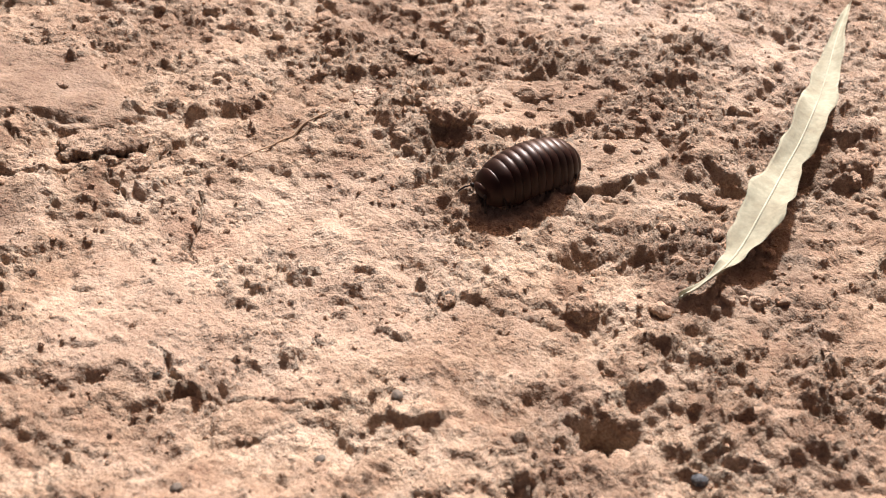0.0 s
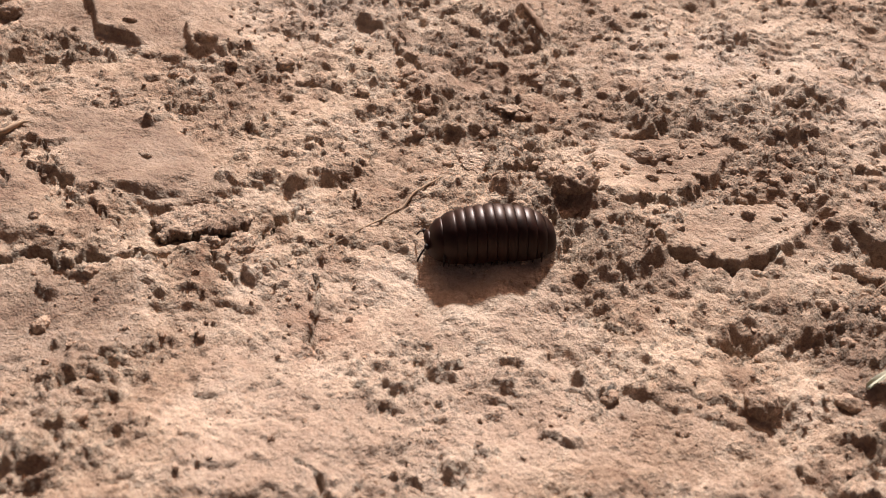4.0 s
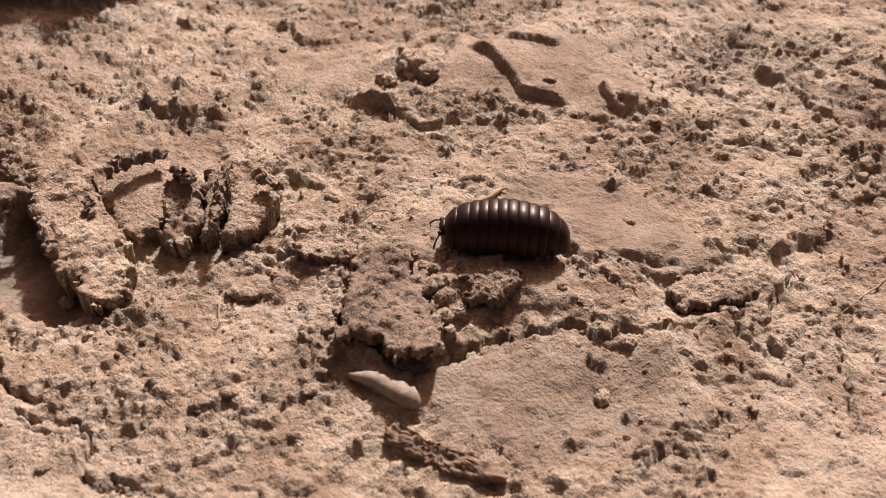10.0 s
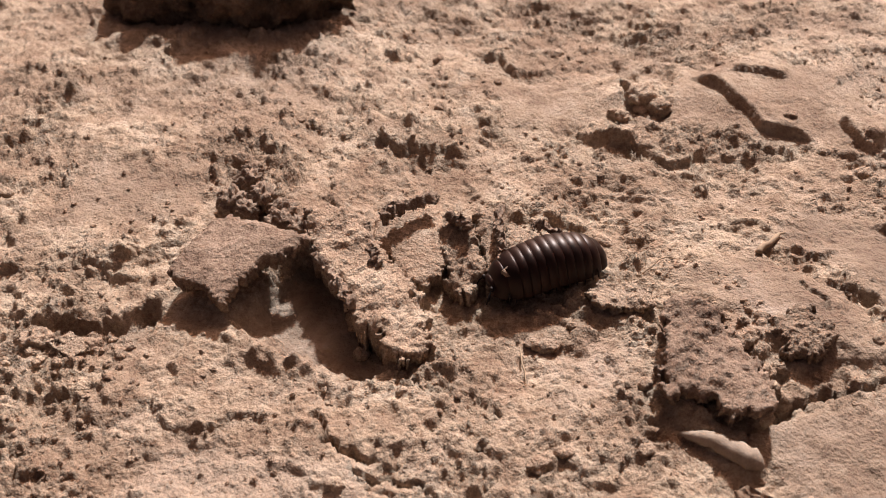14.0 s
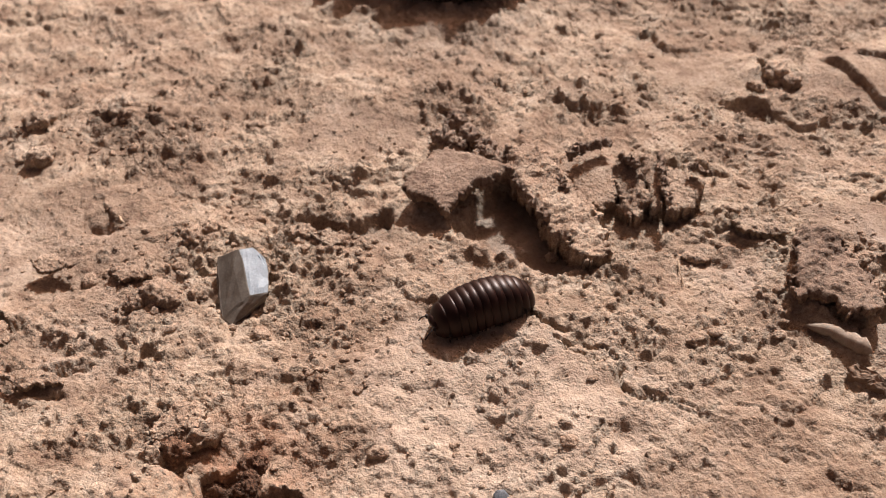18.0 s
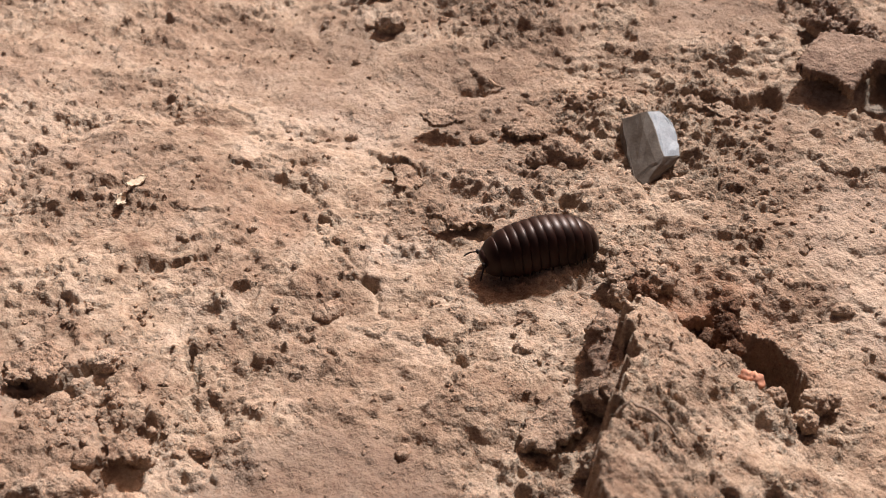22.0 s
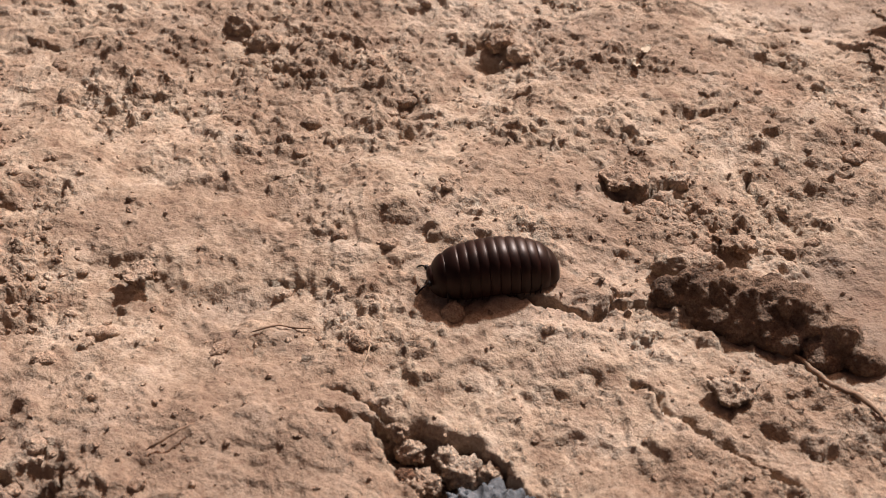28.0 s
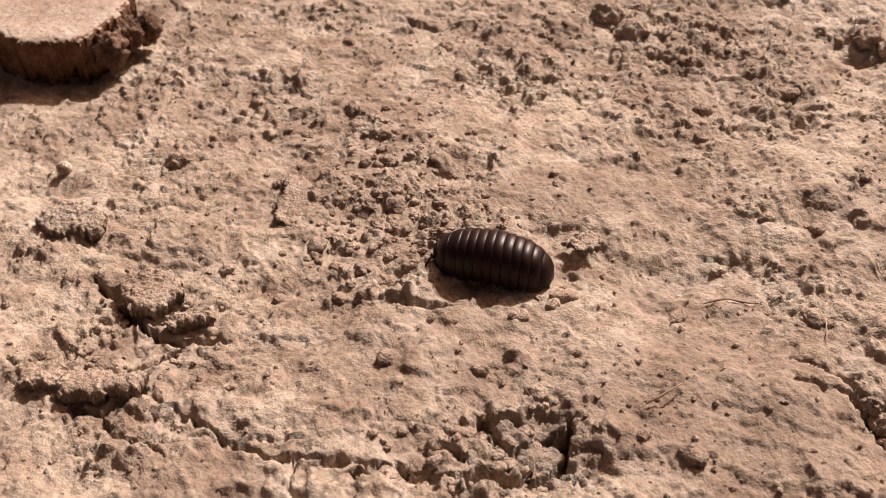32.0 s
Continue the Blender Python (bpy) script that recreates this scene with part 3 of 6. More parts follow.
# the smooth plain and its flakes
scarp([(-0.62, 0.2908), (-0.6019, 0.2767), (-0.588, 0.2747), (-0.589, 0.2814)], 0.0015, 0.0096, 0.001)
crack([(-0.62, 0.2908), (-0.6019, 0.2767), (-0.588, 0.2747), (-0.589, 0.2814)], 0.0012, 0.0022)
crack([(-0.5753, 0.2466), (-0.5627, 0.2467), (-0.5503, 0.2493), (-0.5454, 0.253)], 0.0016, 0.005)
scarp([(-0.5758, 0.2481), (-0.5634, 0.2486), (-0.5498, 0.2515)], 0.0009, 0.0096, 0.001)
crack([(-0.5758, 0.2481), (-0.5634, 0.2486), (-0.5498, 0.2515)], 0.0012, 0.0022)
scarp([(-0.5944, 0.3681), (-0.5823, 0.3575), (-0.5748, 0.3511)], 0.0015, 0.008, 0.001, warp=0.4)
crack([(-0.5944, 0.3681), (-0.5823, 0.3575), (-0.5748, 0.3511)], 0.0012, 0.0022)
scarp([(-0.6057, 0.3799), (-0.5956, 0.3773), (-0.5876, 0.3762)], 0.001, 0.008, 0.001)
crack([(-0.6057, 0.3799), (-0.5956, 0.3773), (-0.5876, 0.3762)], 0.0012, 0.0022)
scarp([(-0.6455, 0.2551), (-0.6363, 0.2549), (-0.6276, 0.2502)], 0.001, 0.008, 0.001)
crack([(-0.6455, 0.2551), (-0.6363, 0.2549), (-0.6276, 0.2502)], 0.0012, 0.0022)
crack([(-0.6077, 0.2095), (-0.5983, 0.2036), (-0.5888, 0.1962)], 0.0024, 0.0018)
crack([(-0.5663, 0.179), (-0.5568, 0.1737), (-0.5472, 0.1653)], 0.0024, 0.0018)
scarp([(-0.6754, 0.1835), (-0.6652, 0.1901), (-0.6606, 0.1952), (-0.6541, 0.2023)], 0.001, 0.0096, 0.001)
crack([(-0.6754, 0.1835), (-0.6652, 0.1901), (-0.6606, 0.1952), (-0.6541, 0.2023)], 0.0012, 0.0022)
scarp([(-0.6919, 0.1192), (-0.6794, 0.1247), (-0.6736, 0.1325), (-0.6651, 0.1413)], 0.0015, 0.016, 0.0012)
crack([(-0.6919, 0.1192), (-0.6794, 0.1247), (-0.6736, 0.1325), (-0.6651, 0.1413)], 0.0012, 0.0022)
crack([(-0.6919, 0.1192), (-0.6791, 0.124), (-0.6734, 0.1319), (-0.6654, 0.1399)], 0.002, 0.006)
crack([(-0.6409, 0.1602), (-0.6411, 0.152), (-0.6358, 0.1459), (-0.6339, 0.1381)], 0.0011, 0.004)
crack([(-0.6125, 0.2242), (-0.5948, 0.2026), (-0.5864, 0.1938), (-0.5775, 0.1818)], 0.0024, 0.0018)
crack([(-0.5546, 0.1753), (-0.5453, 0.1632)], 0.002, 0.0015)
scarp([(-0.6721, 0.2594), (-0.6628, 0.2582), (-0.6496, 0.2627)], 0.0012, 0.0096, 0.001)
crack([(-0.6721, 0.2594), (-0.6628, 0.2582), (-0.6496, 0.2627)], 0.0012, 0.0022)
scarp([(-0.6048, 0.2813), (-0.5959, 0.2759), (-0.5886, 0.2744)], 0.0015, 0.008, 0.001, warp=0.5)
crack([(-0.6048, 0.2813), (-0.5959, 0.2759), (-0.5886, 0.2744)], 0.0012, 0.0022)
scarp([(-0.583, 0.248), (-0.5715, 0.2435), (-0.5561, 0.2467)], 0.0012, 0.008, 0.001)
crack([(-0.583, 0.248), (-0.5715, 0.2435), (-0.5561, 0.2467)], 0.0012, 0.0022)
scarp([(-0.6808, 0.2254), (-0.6705, 0.2211), (-0.6615, 0.2194)], 0.0009, 0.008, 0.001)
crack([(-0.6808, 0.2254), (-0.6705, 0.2211), (-0.6615, 0.2194)], 0.0012, 0.0022)
scarp([(-0.6196, 0.1273), (-0.6109, 0.1327), (-0.5974, 0.1384), (-0.5846, 0.1402), (-0.5716, 0.1379)], 0.0008, 0.0128, 0.0022)
scarp([(-0.6947, 0.1248), (-0.6804, 0.1245), (-0.6746, 0.1308), (-0.6628, 0.141)], 0.0014, 0.0112, 0.001)
crack([(-0.6947, 0.1248), (-0.6804, 0.1245), (-0.6746, 0.1308), (-0.6628, 0.141)], 0.0012, 0.0022)
scarp([(-0.6973, 0.1736), (-0.6888, 0.1725), (-0.6854, 0.1757)], 0.001, 0.008, 0.001)
crack([(-0.6973, 0.1736), (-0.6888, 0.1725), (-0.6854, 0.1757)], 0.0012, 0.0022)
scarp([(-0.6745, 0.186), (-0.6656, 0.1903), (-0.653, 0.2016)], 0.0009, 0.008, 0.001)
crack([(-0.6745, 0.186), (-0.6656, 0.1903), (-0.653, 0.2016)], 0.0012, 0.0022)
scarp([(-0.6706, 0.2586), (-0.6583, 0.2608), (-0.6493, 0.2707)], 0.0014, 0.0096, 0.001, warp=0.5)
crack([(-0.6706, 0.2586), (-0.6583, 0.2608), (-0.6493, 0.2707)], 0.0012, 0.0022)
scarp([(-0.609, 0.283), (-0.5963, 0.2757), (-0.5885, 0.2741)], 0.0014, 0.0096, 0.001, warp=0.5)
crack([(-0.609, 0.283), (-0.5963, 0.2757), (-0.5885, 0.2741)], 0.0012, 0.0022)
scarp([(-0.5823, 0.2575), (-0.5735, 0.2453), (-0.5618, 0.2431), (-0.5501, 0.2555)], 0.0014, 0.0096, 0.001)
crack([(-0.5823, 0.2575), (-0.5735, 0.2453), (-0.5618, 0.2431), (-0.5501, 0.2555)], 0.0012, 0.0022)
scarp([(-0.7887, 0.2163), (-0.776, 0.2164), (-0.7565, 0.2173)], 0.0012, 0.0112, 0.0014)
crack([(-0.7887, 0.2163), (-0.776, 0.2164), (-0.7565, 0.2173)], 0.0012, 0.0022)
scarp([(-0.7266, 0.0504), (-0.712, 0.0516), (-0.6999, 0.0531), (-0.6898, 0.0514), (-0.6833, 0.05), (-0.6754, 0.0585), (-0.6607, 0.0656)], 0.0006, 0.016, 0.001)
crack([(-0.7263, 0.05), (-0.7118, 0.0512), (-0.6996, 0.0528), (-0.6895, 0.0509), (-0.6831, 0.0496), (-0.6751, 0.0579), (-0.6605, 0.0651)], 0.002, 0.006)

# cracks of the last stretch
crack([(-0.957, -0.1037), (-0.9512, -0.1004), (-0.9144, -0.1097), (-0.8841, -0.1081), (-0.8522, -0.0994), (-0.8322, -0.0938), (-0.8191, -0.0712), (-0.8124, -0.0609)], 0.0016, 0.005, 0.3)
crack([(-0.8841, -0.1081), (-0.8801, -0.1175), (-0.8733, -0.1214)], 0.0011, 0.004)
crack([(-0.7535, -0.0026), (-0.7322, -0.0097), (-0.7247, -0.0126), (-0.7111, -0.014), (-0.7026, -0.0249)], 0.0016, 0.005, 0.3)
crack([(-0.7343, 0.0518), (-0.7201, 0.0506), (-0.7082, 0.053), (-0.6955, 0.0516), (-0.6859, 0.0492), (-0.6791, 0.0561), (-0.6702, 0.0704)], 0.0018, 0.006)
scarp([(-0.7203, 0.0511), (-0.7083, 0.0536), (-0.6956, 0.0521), (-0.6861, 0.0502)], 0.0006, 0.0112, 0.001)
crack([(-0.6659, 0.032), (-0.6575, 0.0257), (-0.6515, 0.0207), (-0.6366, 0.0126), (-0.6226, 0.0067), (-0.6085, -0.001)], 0.0014, 0.004)
crack([(-0.7514, -0.0125), (-0.7402, -0.0135), (-0.7284, -0.0129)], 0.0016, 0.005)
scarp([(-0.9895, 0.1551), (-0.9677, 0.1578), (-0.9492, 0.1662), (-0.9372, 0.1848)], 0.0018, 0.016, 0.0015, warp=0.5)
crack([(-0.9895, 0.1551), (-0.9677, 0.1578), (-0.9492, 0.1662), (-0.9372, 0.1848)], 0.0012, 0.0022)
scarp([(-0.6915, 0.1252), (-0.6811, 0.1255), (-0.672, 0.1262), (-0.6617, 0.1348)], 0.0012, 0.0096, 0.0012)
crack([(-0.6915, 0.1252), (-0.6811, 0.1255), (-0.672, 0.1262), (-0.6617, 0.1348)], 0.0012, 0.0022)
scarp([(-0.9087, 0.1042), (-0.8965, 0.108), (-0.8884, 0.1196), (-0.8819, 0.1264)], 0.0012, 0.0096, 0.0012)
crack([(-0.9087, 0.1042), (-0.8965, 0.108), (-0.8884, 0.1196), (-0.8819, 0.1264)], 0.0012, 0.0022)
scarp([(-0.8934, -0.0335), (-0.8802, -0.0318), (-0.8729, -0.026)], 0.0009, 0.008, 0.0012)
crack([(-0.8934, -0.0335), (-0.8802, -0.0318), (-0.8729, -0.026)], 0.0012, 0.0022)
crack([(-0.8345, -0.0928), (-0.8277, -0.0888), (-0.82, -0.0892), (-0.8167, -0.0842), (-0.8156, -0.0788)], 0.0028, 0.009, 0.2)
crack([(-0.8104, -0.0562), (-0.8114, -0.0635), (-0.8104, -0.0718), (-0.8052, -0.0802)], 0.0028, 0.009, 0.2)
crack([(-0.8413, -0.0678), (-0.8321, -0.0773), (-0.8253, -0.0787), (-0.8201, -0.0718), (-0.8144, -0.0653)], 0.0022, 0.008)
plate([(-0.8396, -0.0673), (-0.8188, -0.058), (-0.8096, -0.0611), (-0.8052, -0.0802), (-0.8164, -0.0862), (-0.8293, -0.0785)], -0.002, 0.007, rough=1.6, clay=0.9)
crack([(-1.0039, -0.0655), (-0.9908, -0.0693), (-0.9754, -0.0763), (-0.9637, -0.0797), (-0.9521, -0.0762), (-0.9361, -0.0719)], 0.0026, 0.009)
crack([(-0.9861, -0.0719), (-0.9759, -0.0687), (-0.9674, -0.0646)], 0.002, 0.007)
crack([(-0.9683, -0.0739), (-0.9603, -0.0722), (-0.9523, -0.0672)], 0.002, 0.007)
crack([(-0.979, -0.118), (-0.9701, -0.1159), (-0.9576, -0.1165), (-0.9548, -0.1092), (-0.9477, -0.1004)], 0.003, 0.009)
crack([(-0.9576, -0.1165), (-0.9465, -0.1223), (-0.9349, -0.1222), (-0.9255, -0.1218)], 0.0016, 0.006)
crack([(-0.9965, -0.1132), (-0.9886, -0.1029), (-0.9885, -0.0943), (-0.9876, -0.0852)], 0.0016, 0.006)
crack([(-0.9866, -0.1162), (-0.9828, -0.1094), (-0.9684, -0.1004), (-0.9615, -0.0935), (-0.9565, -0.0886), (-0.9504, -0.0783)], 0.0016, 0.006)
scarp([(-1.0252, -0.0315), (-1.0131, -0.025), (-1.0028, -0.0147)], 0.0012, 0.0096, 0.001)
crack([(-1.0252, -0.0315), (-1.0131, -0.025), (-1.0028, -0.0147)], 0.0012, 0.0022)
scarp([(-1.0397, -0.0535), (-1.0242, -0.0531), (-1.0105, -0.0508), (-1.0152, -0.042)], 0.0015, 0.0112, 0.001)
crack([(-1.0397, -0.0535), (-1.0242, -0.0531), (-1.0105, -0.0508), (-1.0152, -0.042)], 0.0012, 0.0022)
crack([(-0.8901, -0.0317), (-0.881, -0.0305), (-0.8694, -0.0264)], 0.003, 0.006, 0.3)
scarp([(-0.8905, -0.0309), (-0.8802, -0.0296), (-0.87, -0.0251)], 0.0009, 0.0048, 0.0008)
crack([(-0.8905, -0.0309), (-0.8802, -0.0296), (-0.87, -0.0251)], 0.0012, 0.0022)
crack([(-0.8125, -0.0558), (-0.8104, -0.0648), (-0.8072, -0.0744), (-0.8122, -0.0816), (-0.8196, -0.0884), (-0.8293, -0.0896), (-0.831, -0.0982)], 0.0026, 0.01, 0.15)
crack([(-0.8375, -0.0666), (-0.8302, -0.0749), (-0.8246, -0.0768)], 0.0024, 0.008)
crack([(-0.8679, -0.1085), (-0.8604, -0.1043), (-0.8533, -0.0994), (-0.8471, -0.0887), (-0.8353, -0.085)], 0.0024, 0.008)
crack([(-0.7355, -0.0124), (-0.7284, -0.0141), (-0.7208, -0.014)], 0.0022, 0.007)
scarp([(-0.7963, 0.0395), (-0.7883, 0.0381), (-0.7799, 0.0418)], 0.0009, 0.0096, 0.001)
crack([(-0.7963, 0.0395), (-0.7883, 0.0381), (-0.7799, 0.0418)], 0.0012, 0.0022)
scarp([(-0.9254, -0.1144), (-0.9141, -0.1116), (-0.9, -0.1042), (-0.8831, -0.0995)], 0.0009, 0.008, 0.0012)
crack([(-0.9254, -0.1144), (-0.9141, -0.1116), (-0.9, -0.1042), (-0.8831, -0.0995)], 0.0012, 0.0022)
crack([(-0.8351, -0.0792), (-0.837, -0.069), (-0.8311, -0.0646), (-0.8227, -0.0655)], 0.0026, 0.008)

# rubble ridges, gullies, pits
random.seed(400)
for k in range(200):
    f = k / 199
    mound(-0.418 + 0.085 * f + random.gauss(0, 0.0035), 0.345 - 0.042 * f + random.gauss(0, 0.0035), random.uniform(0.001, 0.0022), random.uniform(0.0004, 0.001), random.uniform(1, 1.6), random.uniform(0, 180), 3)
stain_or_glare(-0.8, 0.018, 0.016, clay=0.8)
stain_or_glare(-0.775, 0.014, 0.014, clay=0.8)
plate([(-0.482, 0.352), (-0.458, 0.351), (-0.441, 0.361), (-0.44, 0.343), (-0.46, 0.337), (-0.478, 0.34)], -0.0055, 0.0025, rough=1.5, clay=0.6)
# deep holes: the dark clay tone also stands in for the shade inside
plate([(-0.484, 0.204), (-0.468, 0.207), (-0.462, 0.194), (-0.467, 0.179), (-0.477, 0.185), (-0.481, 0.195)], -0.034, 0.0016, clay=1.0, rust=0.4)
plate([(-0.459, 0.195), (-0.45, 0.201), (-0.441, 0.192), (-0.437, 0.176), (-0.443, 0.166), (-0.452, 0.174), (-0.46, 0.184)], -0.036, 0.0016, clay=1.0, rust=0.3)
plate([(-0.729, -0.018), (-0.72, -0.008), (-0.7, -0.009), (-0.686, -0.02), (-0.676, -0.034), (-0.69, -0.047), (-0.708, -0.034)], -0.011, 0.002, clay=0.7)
for x, y, r, h in ((-0.59, 0.271, 0.006, -0.008), (-0.578, 0.345, 0.006, -0.006), (-0.57, 0.305, 0.003, -0.003), (-0.651, 0.254, 0.006, -0.005), (-0.583, 0.344, 0.005, -0.006),
                   (-0.598, 0.246, 0.003, -0.004), (-0.764, 0.208, 0.009, -0.009), (-0.842, 0.121, 0.008, -0.007), (-0.786, 0.156, 0.006, -0.007), (-0.781, 0.136, 0.006, -0.005),
                   (-0.843, 0.159, 0.006, -0.006), (0.007, 0.411, 0.005, -0.006), (0.0, 0.441, 0.005, -0.007), (-0.145, 0.444, 0.005, -0.006), (-0.007, 0.481, 0.008, -0.01),
                   (0.085, 0.335, 0.005, -0.006), (0.036, 0.25, 0.006, -0.005), (-0.066, 0.378, 0.005, -0.004), (-0.1, 0.37, 0.005, -0.004), (-0.26, 0.345, 0.006, -0.004),
                   (-1.06, -0.03, 0.007, -0.006), (-0.94, -0.045, 0.006, -0.004), (-0.88, 0.16, 0.01, -0.006), (-0.9, 0.11, 0.006, -0.005), (-0.7, 0.29, 0.008, -0.005)):
    mound(x, y, r * 0.9, h * 0.55, random.uniform(1.2, 2.2), random.uniform(-30, 30), 2)
# the first two pale patches paint hazy glare onto the far right
for x, y, r, clay, pale, rust in ((0.02, 0.215, 0.03, 0.55, 0, 0), (-0.86, -0.065, 0.035, 0.6, 0, 0), (-0.82, -0.055, 0.03, 0.5, 0, 0), (-0.69, 0.12, 0.03, 0.4, 0, 0), (-0.515, 0.1, 0.02, 0.6, 0, 0), (0.08, 0.47, 0.05, 0, 0.9, 0), (0.14, 0.44, 0.05, 0, 0.9, 0), (-0.11, 0.53, 0.05, 0, 0.7, 0), (-0.226, 0.343, 0.01, 0, 1, 0), (-0.285, 0.324, 0.012, 0, 0.7, 0), (-0.589, 0.22, 0.012, 0, 0.9, 0), (-0.55, 0.26, 0.02, 0, 0.4, 0), (-0.1, 0.3, 0.012, 0, 0, 0.3),
                                  (-0.105, 0.29, 0.008, 0, 0, 0.3), (-0.64, 0.225, 0.012, 0, 0, 0.3), (-0.78, 0.26, 0.05, 0, 0.5, 0), (-0.63, 0.31, 0.03, 0, 0.5, 0),
                                  (-0.47, 0.21, 0.025, 0, 0, 0.7), (-0.575, 0.09, 0.02, 0.4, 0, 0.3), (-0.43, 0.56, 0.05, 0, 0.5, 0), (-0.34, 0.24, 0.04, 0, 0.4, 0), (-0.69, 0.05, 0.04, 0, 0.35, 0)):
    stain_or_glare(x, y, r, clay, pale, rust)

# the heaved ridge beside the hole
wedge([(-0.5004, 0.1863), (-0.4968, 0.1661), (-0.4961, 0.1439), (-0.4991, 0.1200), (-0.5009, 0.1042), (-0.4994, 0.0924), (-0.4286, 0.1211), (-0.4295, 0.1534), (-0.4423, 0.1689), (-0.4567, 0.1814), (-0.4703, 0.1871), (-0.4848, 0.1933)],
      (-0.4958, 0.1440), (-0.4397, 0.1585), 0.0255, 0.0014)

# the grain of the dried mud: swells, layers that flaked off, crumbs, small pits
mask = ROUGH * (0.42 + 0.85 * fbm(GX, GY, 0.05, 3, 20)) * NEAR
mask = np.clip(mask, 0.06, 1.5)
CALM = 0.85 - 0.12 * smooth(-0.45, -0.65, GX)   # the far half of the way is trodden smoother
mask *= CALM
Z += NEAR * (0.0035 * fbm(GX, GY, 0.13, 2, 1) + 0.0017 * fbm(GX, GY, 0.045, 3, 5))
Z += NEAR * CALM * np.clip(ROUGH - 0.5, 0.1, 1.2) * 0.0012 * fbm(WX, WY, 0.017, 3, 15, 0.55)
JX, JY = WX, WY
for size, step, seed in ((0.055, 0.0016, 40), (0.024, 0.0009, 47), (0.011, 0.0005, 53)):
    layers = fbm(JX, JY, size, 4, seed, 0.5) * 2.4
    Z += NEAR * CALM * np.clip(ROUGH, 0.3, 1.2) * step * (np.floor(layers) + smooth(0.86, 1.0, layers - np.floor(layers)))
Z += 0.0005 * mask * fbm(JX, JY, 0.0075, 2, 60)
Z += 0.0004 * np.clip(mask, 0.15, 1.5) * (0.45 - np.abs(fbm(GX, GY, 0.0048, 3, 70, 0.62)))
Z += 0.0002 * np.clip(mask, 0.6, 1.1) * NEAR * np.random.RandomState(3).uniform(-1, 1, Z.shape)
# crumbs of three sizes that stick in the crust, thick where it is broken
patch = mask + 0.35 * fbm(GX, GY, 0.022, 3, 66)
for size, share, tall, seed in ((0.0085, 0.42, 0.36, 81), (0.0048, 0.6, 0.38, 82), (0.0029, 0.8, 0.36, 83)):
    d, a, b = cells(JX, JY, size, seed)
    reach = (0.3 + 0.34 * b) * (1 + 0.35 * fbm(GX, GY, size * 0.5, 2, seed + 200))
    there = (a < share * smooth(0.28, 1.0, patch)) * NEAR
    flat = smooth(0, 0.45, 1 - d / reach)
    lean = 1 + 0.5 * np.clip((GX * np.cos(40 * b) + GY * np.sin(40 * b)) / size % 1.0 - 0.5, -0.5, 0.5)
    Z += there * tall * 0.95 * size * (0.5 + 0.6 * b) * flat * lean * CALM
pits = fbm(JX, JY * 1.4, 0.0075, 2, 80)
Z -= 0.0013 * np.clip(mask - 0.3, 0, 1.3) * smooth(0.5, 0.7, pits)


def ground_z(x, y):
    u, v = -(x - 0.1) * CU - (y - 0.38) * SU, -(x - 0.1) * SU + (y - 0.38) * CU
    i, j = int(np.searchsorted(US, u)), int(np.searchsorted(VS, v))
    return float(Z[i, j])


def ground_mean(x, y, r=0.006):
    w = window([(x, y)], r)
    return float(Z[w].mean())


def grid_mesh(name, x, y, z):
    nu, nv = x.shape
    me = bpy.data.meshes.new(name)
    me.vertices.add(nu * nv)
    me.vertices.foreach_set("co", np.stack([x, y, z], -1).astype(np.float32).ravel())
    k = (np.arange(nu - 1)[:, None] * nv + np.arange(nv - 1)[None, :]).ravel()
    quads = np.stack([k, k + 1, k + nv + 1, k + nv], -1)
    me.loops.add(quads.size)
    me.loops.foreach_set("vertex_index", quads.ravel().astype(np.int32))
    me.polygons.add(len(quads))
    me.polygons.foreach_set("loop_start", (np.arange(len(quads)) * 4).astype(np.int32))
    me.update(calc_edges=True)
    me.polygons.foreach_set("use_smooth", np.ones(len(quads), bool))
    return me


me = grid_mesh("ground", GX, GY, Z)
for name, field in (("clay", CLAY_AND_SHADE), ("pale", PALE), ("rust", RUST), ("grain", np.clip(0.62 + 0.4 * mask, 0, 1.1) * (1 - 0.35 * smooth(-0.5, -0.7, GX)))):
    me.attributes.new(name, "FLOAT", "POINT").data.foreach_set("value", field.astype(np.float32).ravel())
me.materials.append(SOIL)
ground = tagged(new("ground", me), "dry cracked tan clay soil, crumbly and flaking", "ground", kind="structure")


# ---- helpers for things ----
def part(name, bm, mat, parent=None, label="", flat=False):
    me = bpy.data.meshes.new(name)
    bm.to_mesh(me)
    bm.free()
    me.materials.append(mat)
    if not flat:
        me.polygons.foreach_set("use_smooth", np.ones(len(me.polygons), bool))
    ob = new(name, me)
    ob.parent = parent
    if label:
        ob["label"] = label
    return ob


def lump_bm(rx, ry, rz, seed, sub=4, rough=0.25, freq=2.2, fine=0.12):
    bm = bmesh.new()
    bmesh.ops.create_icosphere(bm, subdivisions=sub, radius=1)
    off = Vector((seed * 3.7, seed * 1.3, seed * 7.1))
    for v in bm.verts:
        n = v.co.normalized()
        mean = (rx * ry * rz) ** (1 / 3)
        p = Vector((n.x * rx, n.y * ry, n.z * rz)) / mean
        out = Vector((n.x / rx, n.y / ry, n.z / rz)).normalized()
        k = rough * noise.fractal(p * freq + off, 1.0, 2.0, 3) + fine * noise.fractal(p * freq * 4 + off, 0.8, 2.0, 3)
        v.co = (p + out * k) * mean
    return bm


